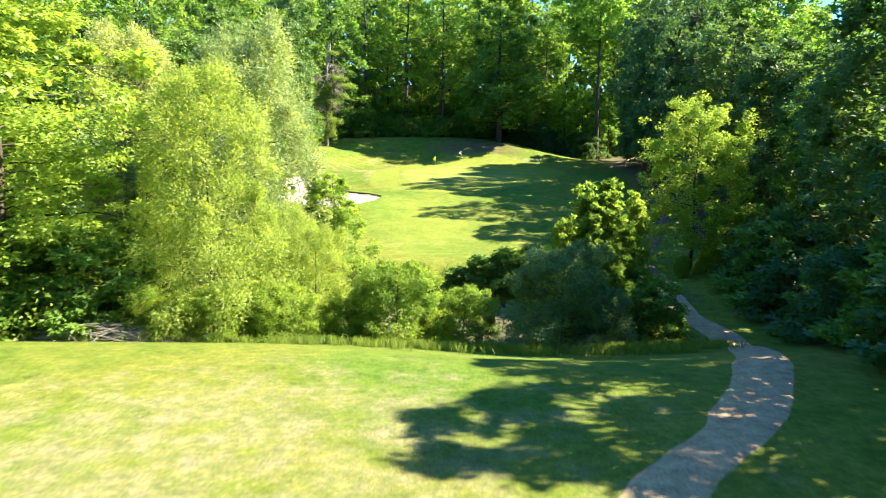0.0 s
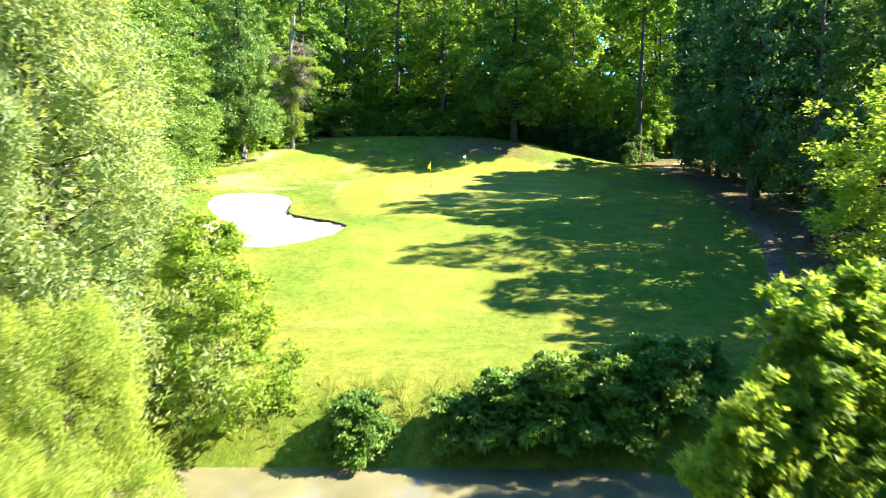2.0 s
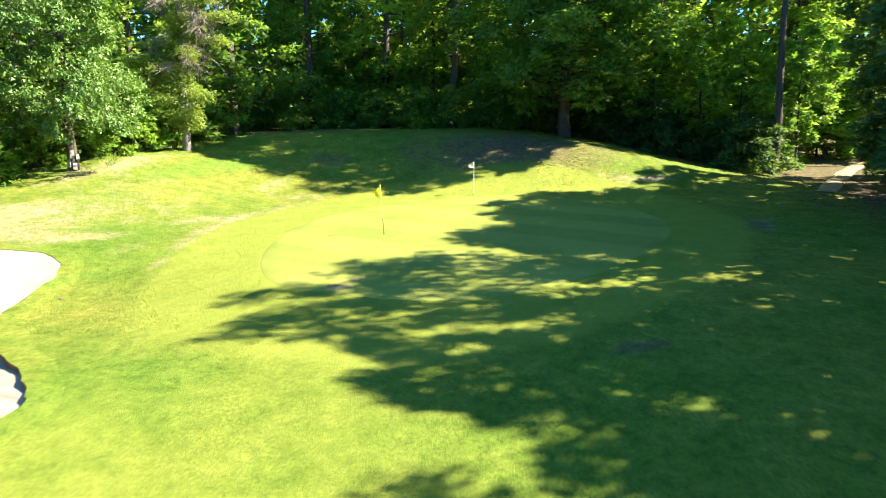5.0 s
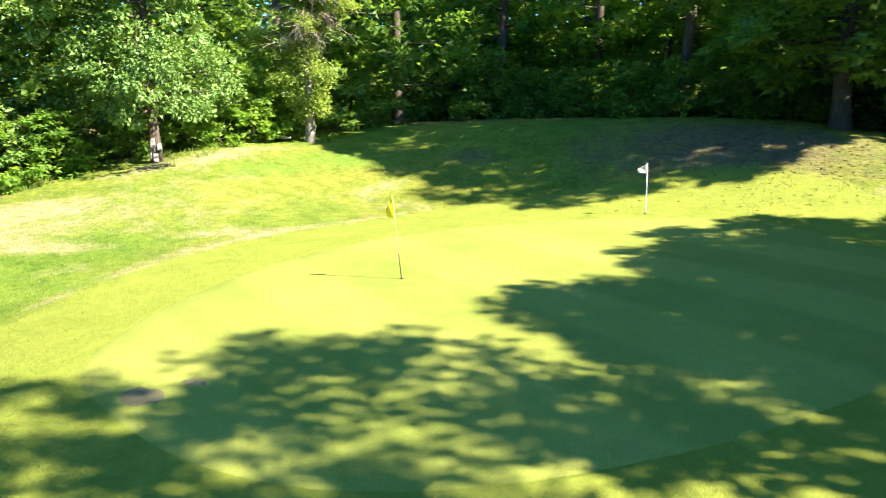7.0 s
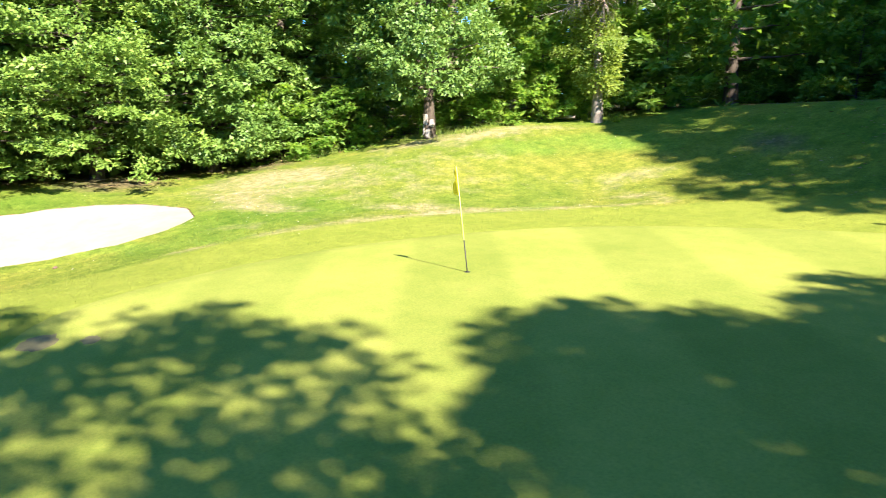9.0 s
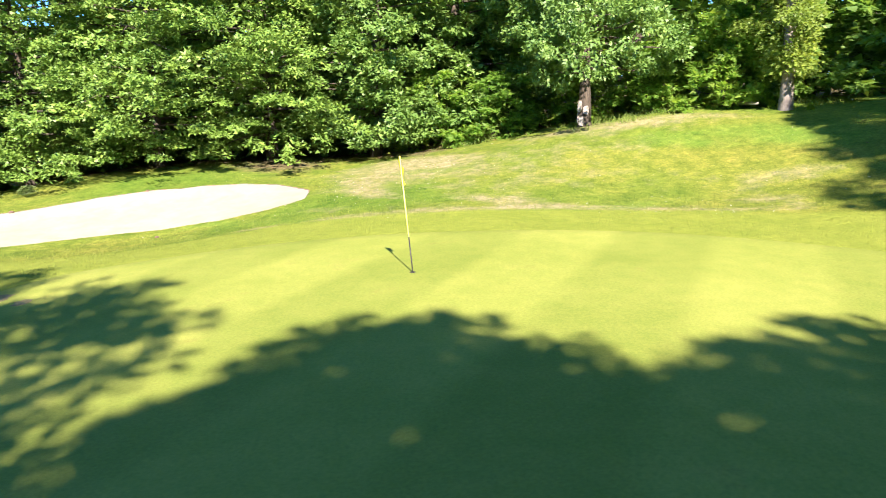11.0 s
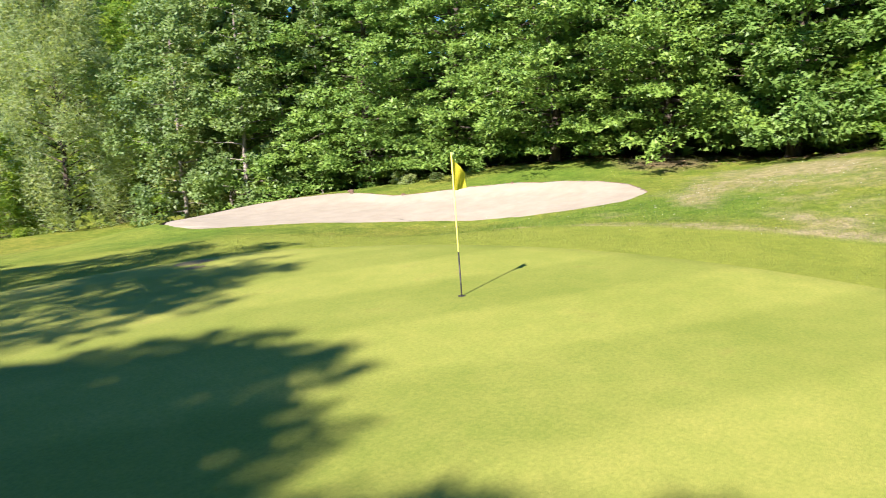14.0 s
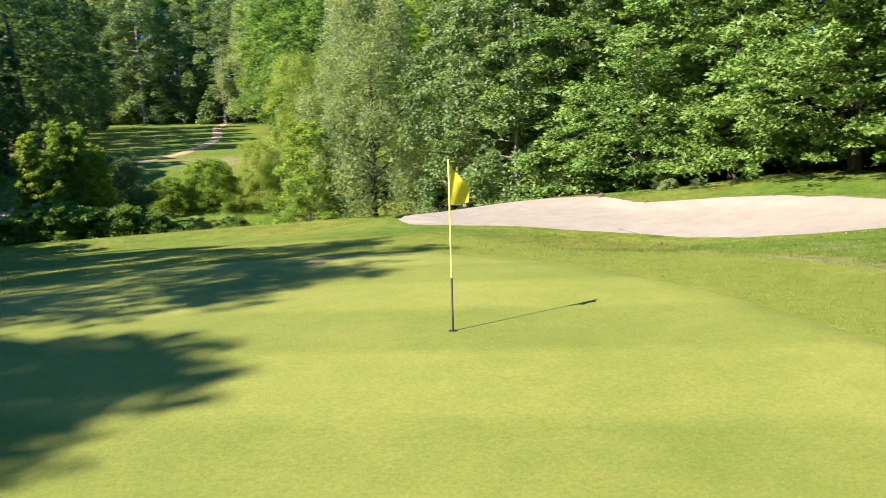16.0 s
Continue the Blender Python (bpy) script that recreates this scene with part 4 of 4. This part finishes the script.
pin = new("flagstick")
pin.location = on_ground(-0.8, 85.3, 0.03)
pin.rotation_euler = Vector((0, 0, 1)).rotation_difference(Vector((-0.038, -0.09, 1))).to_euler()   # it leans in its cup
part("lower_stick", mesh_of("lower_stick", *rod(0.012, -0.05, 0.66), PIN_BLACK, True), None, pin, "black lower stick")
part("upper_stick", mesh_of("upper_stick", *rod(0.0105, 0.66, 2.13), PIN_YELLOW, True), None, pin, "yellow upper stick")
part("flag", mesh_of("flag", *cloth(0.25, 0.54, 2.12, radians(168), 0.31), FLAG_YELLOW, True), None, pin, "bright yellow hanging flag")
tagged(pin, "golf flagstick, yellow above black, with hanging yellow flag", "flagstick")
pin2 = new("flagstick")
pin2.location = on_ground(2.4, 97.0, 0.03)
part("stick", mesh_of("white_stick", *rod(0.011, -0.05, 1.85), PIN_WHITE, True), None, pin2)
part("flag", mesh_of("white_flag", *cloth(0.34, 0.36, 1.84, radians(204), 0.2), FLAG_WHITE, True), None, pin2, "white hanging flag")
tagged(pin2, "golf flagstick with white stick and white flag", "flagstick")
# the cups the sticks stand in: flat discs, the hollow's shade painted black
for x, y in ((-0.8, 85.3), (2.4, 97.0)):
    cup_rings = [[on_ground(x + 0.054 * s * math.cos(k * math.pi / 8), y + 0.054 * s * math.sin(k * math.pi / 8), up) for k in range(16)] for s, up in ((1.15, 0.027), (1.0, 0.031), (0.9, 0.029))]
    tagged(ring_sheet("hole_cup", cup_rings, CUP), "flat dark disc painted as the shaded hole in the green", "golf hole")


# ---- standing dead tree with ivy, fallen wood, brush, stones ----
def dead_tree(x, y):
    rng = np.random.default_rng(21)
    root = new("dead_tree")
    root.location = on_ground(x, y, -0.1)
    spine = [Vector((0.12 * math.sin(i * 0.9) + 0.04 * i, 0.1 * math.cos(i * 1.3), 1.5 * i)) for i in range(10)]
    part("trunk", mesh_of("dead_trunk", *tube(spine, [0.3, 0.22, 0.205, 0.195, 0.185, 0.18, 0.175, 0.165, 0.15, 0.08], 10), DEAD_WOOD, True), None, root, "pale barkless trunk with snapped top")
    prong = [spine[7], spine[7] + Vector((0.35, 0.05, 1.2)), spine[7] + Vector((0.5, 0.1, 3.2))]
    part("broken_prong", mesh_of("broken_prong", *tube(prong, [0.14, 0.12, 0.05], 8), DEAD_WOOD, True), None, root)
    for i in range(30):
        h = 5.2 + 0.2 * i
        w = rng.normal(-0.2, 0.7) if i % 3 else rng.normal(2.8, 0.6)
        way = Vector((math.cos(w), math.sin(w), 0))
        r = rng.uniform(1.2, 2.8)
        bend = [Vector((0.15, 0, h)) + way * r * s + Vector((0, 0, 0.9 * s - 1.3 * s * s)) for s in (0, 0.35, 0.7, 1.0)]
        pieces = [tube(bend, [0.034, 0.024, 0.015, 0.006], 5)]
        for k in range(40):
            s = rng.uniform(0.2, 1.0)
            a = bend[1].lerp(bend[3], s)
            end = a + Vector((rng.normal(way.x * 0.3, 0.5), rng.normal(way.y * 0.3, 0.5), rng.normal(-0.4, 0.4)))
            pieces.append(tube([a, a.lerp(end, 0.5) + Vector(rng.normal(0, 0.06, 3)), end], [0.011, 0.008, 0.004], 3))
        part("dead_branch", mesh_of("dead_branch", *joined(pieces), DRY_TWIG), None, root, "brittle grey-brown dead branch with hanging twigs")
    n = 270
    h = 1.5 + 6.8 * rng.random(n) ** 1.1
    w = rng.uniform(0, 6.28, n)
    r = rng.uniform(0.2, 1.0, n) * (1.15 - 0.07 * h)
    c = np.stack([r * np.cos(w) + 0.1, r * np.sin(w), h], -1)
    part("ivy", mesh_of("ivy", *leaves(rng, c, np.full(n, 0.4), 0.9, 30, 0.14, 0.4, np.stack([np.cos(w), np.sin(w), 0 * w], -1), 0.2), LEAF["ivy"]), None, root, "yellow-green ivy climbing the trunk")
    # the limbs that still carry leaves
    spots, ways = [], []
    for h, reach, w, count in ((6.9, 2.6, 0.1, 26), (6.0, 2.0, -0.9, 20), (5.0, 2.4, 3.0, 24), (3.6, 1.9, -0.3, 20), (3.4, 2.0, -2.3, 20), (5.6, 3.0, -2.7, 34), (4.4, 3.2, 2.8, 34), (8.3, 3.2, 0.0, 40), (9.2, 2.9, -0.5, 34), (12.6, 1.5, 0.0, 12)):
        bough = [Vector((0.15 + reach * u * math.cos(w), reach * u * math.sin(w), h + 0.3 * u - 0.5 * u * u)) for u in (0, 0.35, 0.7, 1.0)]
        part("leafy_bough", mesh_of("leafy_bough", *tube(bough, [0.045, 0.03, 0.018, 0.006], 5), DEAD_WOOD, True), None, root)
        u = np.linspace(0.2, 1, count)
        spots.append(np.stack([0.2 + reach * u * math.cos(w) + rng.normal(0, 0.25, count), reach * u * math.sin(w) + rng.normal(0, 0.35, count), h + 0.3 * u - 0.5 * u * u + rng.normal(0, 0.14, count)], -1))
        ways.append(np.tile((math.cos(w), math.sin(w), 0.3), (count, 1)))
    spots, ways = np.concatenate(spots), np.concatenate(ways)
    foliage_part = part("foliage", mesh_of("last_leaves", *leaves(rng, spots, np.full(len(spots), 0.44), 0.45, 46, 0.125, 0.36, ways, 0.3), LEAF["ivy"]), None, root)
    tagged(foliage_part, "thin yellow-green leaves on the last living boughs", kind="stuff")
    tagged(root, "pale dead tree clad in ivy with hanging dry twigs", "dead tree")


dead_tree(-15.9, 100.2)


def fallen_log(x, y, turn, length, label):
    path = [Vector((length * (i / 6 - 0.5), 0.25 * math.sin(i * 0.9), 0.12 + (0.9 * max(0, 2 - i) ** 1.6 * 0.25))) for i in range(7)]
    ob = new("fallen_branch", mesh_of("fallen_branch", *joined([tube(path, [0.04, 0.055, 0.07, 0.08, 0.085, 0.08, 0.06], 8), tube([path[3], path[3] + Vector((0.4, 0.5, 0.25)), path[3] + Vector((0.9, 0.9, 0.2))], [0.04, 0.03, 0.012], 6)]), PALE_BARK, True))
    ob.matrix_basis = Matrix.LocRotScale(on_ground(x, y, -0.03), Euler((0, 0, turn)), None)
    tagged(ob, label, "branch")


fallen_log(-18.2, 99.4, radians(8), 3.4, "pale fallen branch lying at the wood's edge")
fallen_log(-20.3, 96.8, radians(-25), 2.2, "short fallen branch lying at the wood's edge")


def brush_pile(x, y):
    rng = np.random.default_rng(8)
    root = new("brush_pile")
    root.location = on_ground(x, y, 0.02)
    shapes = []
    for i in range(4):
        d = rng.uniform(0.8, 1.4)
        shapes.append(mesh_of("stick", *tube([Vector((-d / 2, 0, 0)), Vector((0, rng.normal(0, 0.05), rng.normal(0, 0.05))), Vector((d / 2, 0, 0))], [0.02, 0.015, 0.006], 5), DEAD_WOOD))
    for i in range(110):
        px = rng.normal(0, 1.5)
        stick = part("stick", shapes[i % 4], None, root)
        stick.matrix_basis = Matrix.LocRotScale((px, rng.normal(0, 0.5), 0.05 + max(0.0, 0.7 - 0.2 * abs(px)) * rng.random()), Euler((0, rng.normal(0, 0.12), rng.normal(0, 0.6))), None)
    tagged(root, "heap of dry brown cut branches beside the lawn", "brush pile")


brush_pile(-13.4, 27.3)
for x, y, h in ((-17.3, 99.9, 0.55), (-18.2, 99.8, 0.75), (-19.3, 98.8, 0.9), (-16.6, 100.1, 0.4), (-20.4, 97.6, 0.8), (-15.2, 100.9, 0.35)):
    plant("bush", "bright_shrub", x, y, h, "small yellow-green weed at the wood's edge", "weeds at the wood's edge", int(h * 100) % 2, 0.8, "weed")
for x, y, h in ((-17.8, 68.6, 0.5), (-18.6, 67.4, 0.65), (-18.4, 69.8, 0.4)):
    plant("bush", "pale_shrub", x, y, h, "low pale grey-green shrub between bunker and wood", "low shrubs by the bunker", 0, 1.7, "bush")
plant("bush", "thicket", 20.6, 106.0, 1.15, "small round dark clipped bush on the grass", category="bush", wide=0.9)


def tall_grass(name, spots, tall, label, mat, per_m, seed):
    """Loose upright blades in a strip: each spot is centre, reach along x and along y."""
    rng = np.random.default_rng(seed)
    verts, faces = [], []
    for cx_, cy_, rx, ry in spots:
        n = int(4 * rx * ry * per_m)
        x, y = cx_ + rng.uniform(-rx, rx, n), cy_ + rng.normal(0, ry * 0.5, n)
        keep_ = np.sin(x * 2.1 + 1.3 * np.sin(y * 3.0)) + np.sin(x * 5.3 + y * 2.0) + rng.normal(0, 0.7, n) > 0.1
        x, y = x[keep_], y[keep_]
        n = len(x)
        z = ground_z(x, y) - 0.02
        w = rng.uniform(0, 6.28, n)
        h = tall * rng.uniform(0.45, 1.1, n)
        lean = rng.normal(0, 0.25, (n, 2)) * h[:, None]
        ex, ey = np.cos(w) * 0.007, np.sin(w) * 0.007
        base = len(verts)
        v = np.stack([np.stack([x - ex, y - ey, z], -1), np.stack([x + ex, y + ey, z], -1), np.stack([x + lean[:, 0] * 0.4 + ex * 0.8, y + lean[:, 1] * 0.4 + ey * 0.8, z + h * 0.6], -1),
                      np.stack([x + lean[:, 0], y + lean[:, 1], z + h], -1)], 1).reshape(-1, 3)
        verts += v.tolist()
        faces += (base + np.arange(n * 4).reshape(-1, 4)).tolist()
    tagged(new(name, mesh_of(name, verts, faces, mat)), label, "grass", kind="stuff")


BLADES = foliage("grass_blades", (0.12, 0.195, 0.03), (0.25, 0.315, 0.062), 0.4)
tall_grass("tall_grass", [(-5, 28.6, 13, 1.4), (4, 28.2, 6, 1.2), (9, 29.5, 3, 1.6)], 0.42, "tall uncut grass along the stream bank", BLADES, 420, 3)
tall_grass("bank_grass", [(-4.5, 46.6, 4, 1.0), (1, 47.2, 5, 0.8), (10.6, 44, 0.8, 4)], 0.45, "rough grass along the pond's far bank", BLADES, 120, 4)
tall_grass("edge_grass", [(-20, 95, 2.5, 2.5), (-17.5, 101.5, 2.2, 1.0), (-22.5, 89, 1.5, 2.0)], 0.3, "rough grass at the foot of the wood", BLADES, 120, 5)

TURF = foliage("turf_blades", (0.11, 0.16, 0.016), (0.21, 0.25, 0.034), 0.4)
# short uneven turf beside the green
rng_turf = np.random.default_rng(9)
tx, ty = rng_turf.uniform(-17, 8, 60000), rng_turf.uniform(74, 99, 60000)
ok = (green_ratio(tx, ty) > 1.02) & ~inside(tx, ty, [centre + (v - centre) * 1.02 for v in rim])
tx, ty = tx[ok], ty[ok]
tz, tw, th = ground_z(tx, ty) - 0.01, rng_turf.uniform(0, 6.28, len(tx)), rng_turf.uniform(0.03, 0.085, len(tx))
th = th * np.where(green_ratio(tx, ty) < 1.4, 0.6, 1.0)
tip = rng_turf.normal(0, 0.03, (len(tx), 2))
turf = np.stack([np.stack([tx - np.cos(tw) * 0.008, ty - np.sin(tw) * 0.008, tz], -1), np.stack([tx + np.cos(tw) * 0.008, ty + np.sin(tw) * 0.008, tz], -1),
                 np.stack([tx + tip[:, 0], ty + tip[:, 1], tz + th], -1)], 1).reshape(-1, 3)
tagged(new("turf", mesh_of("turf", turf.tolist(), np.arange(len(turf)).reshape(-1, 3).tolist(), TURF)), "short uneven grass of the apron round the green", "grass", kind="stuff")

# daisies in the rough between the bunker and the wood
rng_daisy = np.random.default_rng(31)
dx, dy = np.concatenate([rng_daisy.normal(-14.6, 3.0, 260), rng_daisy.normal(-8.5, 3.0, 120)]), np.concatenate([rng_daisy.normal(84.5, 3.4, 260), rng_daisy.normal(93, 3.2, 120)])
ok = (green_ratio(dx, dy) > 1.3) & ~inside(dx, dy, [centre + (v - centre) * 1.04 for v in rim])
verts, faces = [], []
for x, y in zip(dx[ok], dy[ok]):
    r, o = rng_daisy.uniform(0.008, 0.012), len(verts)
    z = float(ground_z(x, y)) + rng_daisy.uniform(0.05, 0.09)
    verts += [(x + r * math.cos(k * 1.0472), y + r * math.sin(k * 1.0472), z + 0.004 * (k % 2)) for k in range(6)] + [(x, y, z + 0.008)]
    faces += [(o + k, o + (k + 1) % 6, o + 6) for k in range(6)]
PETAL = simple("daisy_petals", (0.68, 0.68, 0.62), (0.82, 0.82, 0.78), 30, 0.7)
tagged(new("daisies", mesh_of("daisies", verts, faces, PETAL)), "small white daisies dotted through the rough grass", "flowers", kind="stuff")

# fallen leaves along the wood's edges
rng_litter = np.random.default_rng(12)
lx = np.concatenate([rng_litter.normal(23.2, 2.0, 9000), rng_litter.normal(4.5, 6.0, 1800), np.minimum(rng_litter.normal(-23.5, 1.2, 2500), -20.5)])
ly = np.concatenate([rng_litter.uniform(58, 106, 9000), rng_litter.normal(103.8, 2.6, 1800), rng_litter.uniform(70, 103, 2500)])
ok = green_ratio(lx, ly) > 1.1
lx, ly = lx[ok], ly[ok]
lw, ls, lz = rng_litter.uniform(0, 6.28, len(lx)), rng_litter.uniform(0.05, 0.11, len(lx)), ground_z(lx, ly)
lc, lsn, lift = np.cos(lw) * ls, np.sin(lw) * ls, rng_litter.uniform(0.005, 0.05, len(lx))
litter = np.stack([np.stack([lx - lc, ly - lsn, lz + 0.006], -1), np.stack([lx + lsn * 0.5, ly - lc * 0.5, lz + lift], -1), np.stack([lx + lc, ly + lsn, lz + 0.012], -1), np.stack([lx - lsn * 0.5, ly + lc * 0.5, lz + lift * 0.6], -1)], 1).reshape(-1, 3)
DRY_LEAF = foliage("dry_leaves", (0.12, 0.08, 0.045), (0.32, 0.23, 0.14), 0.2, 0.7)
tagged(new("leaf_litter", mesh_of("leaf_litter", litter.tolist(), np.arange(len(litter)).reshape(-1, 4).tolist(), DRY_LEAF)), "dry brown fallen leaves scattered under the trees", "leaf litter", kind="stuff")

# clods and pebbles on the bunker's rim
CLOD = [(-15.6, 66.9, 0.16), (-15.3, 67.3, 0.1), (-14.9, 70.9, 0.1), (-16.8, 75.2, 0.08), (-10.2, 77.6, 0.07)]
for x, y, r in CLOD:
    bm = bmesh.new()
    bmesh.ops.create_icosphere(bm, subdivisions=2, radius=r)
    for v in bm.verts:
        v.co *= 1 + 0.35 * noise.noise(v.co * 9 + Vector((x, y, 0)))
        v.co.z *= 0.6
    clod = new("soil_clod", bpy.data.meshes.new("soil_clod"))
    bm.to_mesh(clod.data)
    bm.free()
    clod.data.materials.append(SOIL)
    clod.location = on_ground(x, y, r * 0.3)
    tagged(clod, "dark clod of soil on the bunker's rim", "clod", "clods round the bunker")
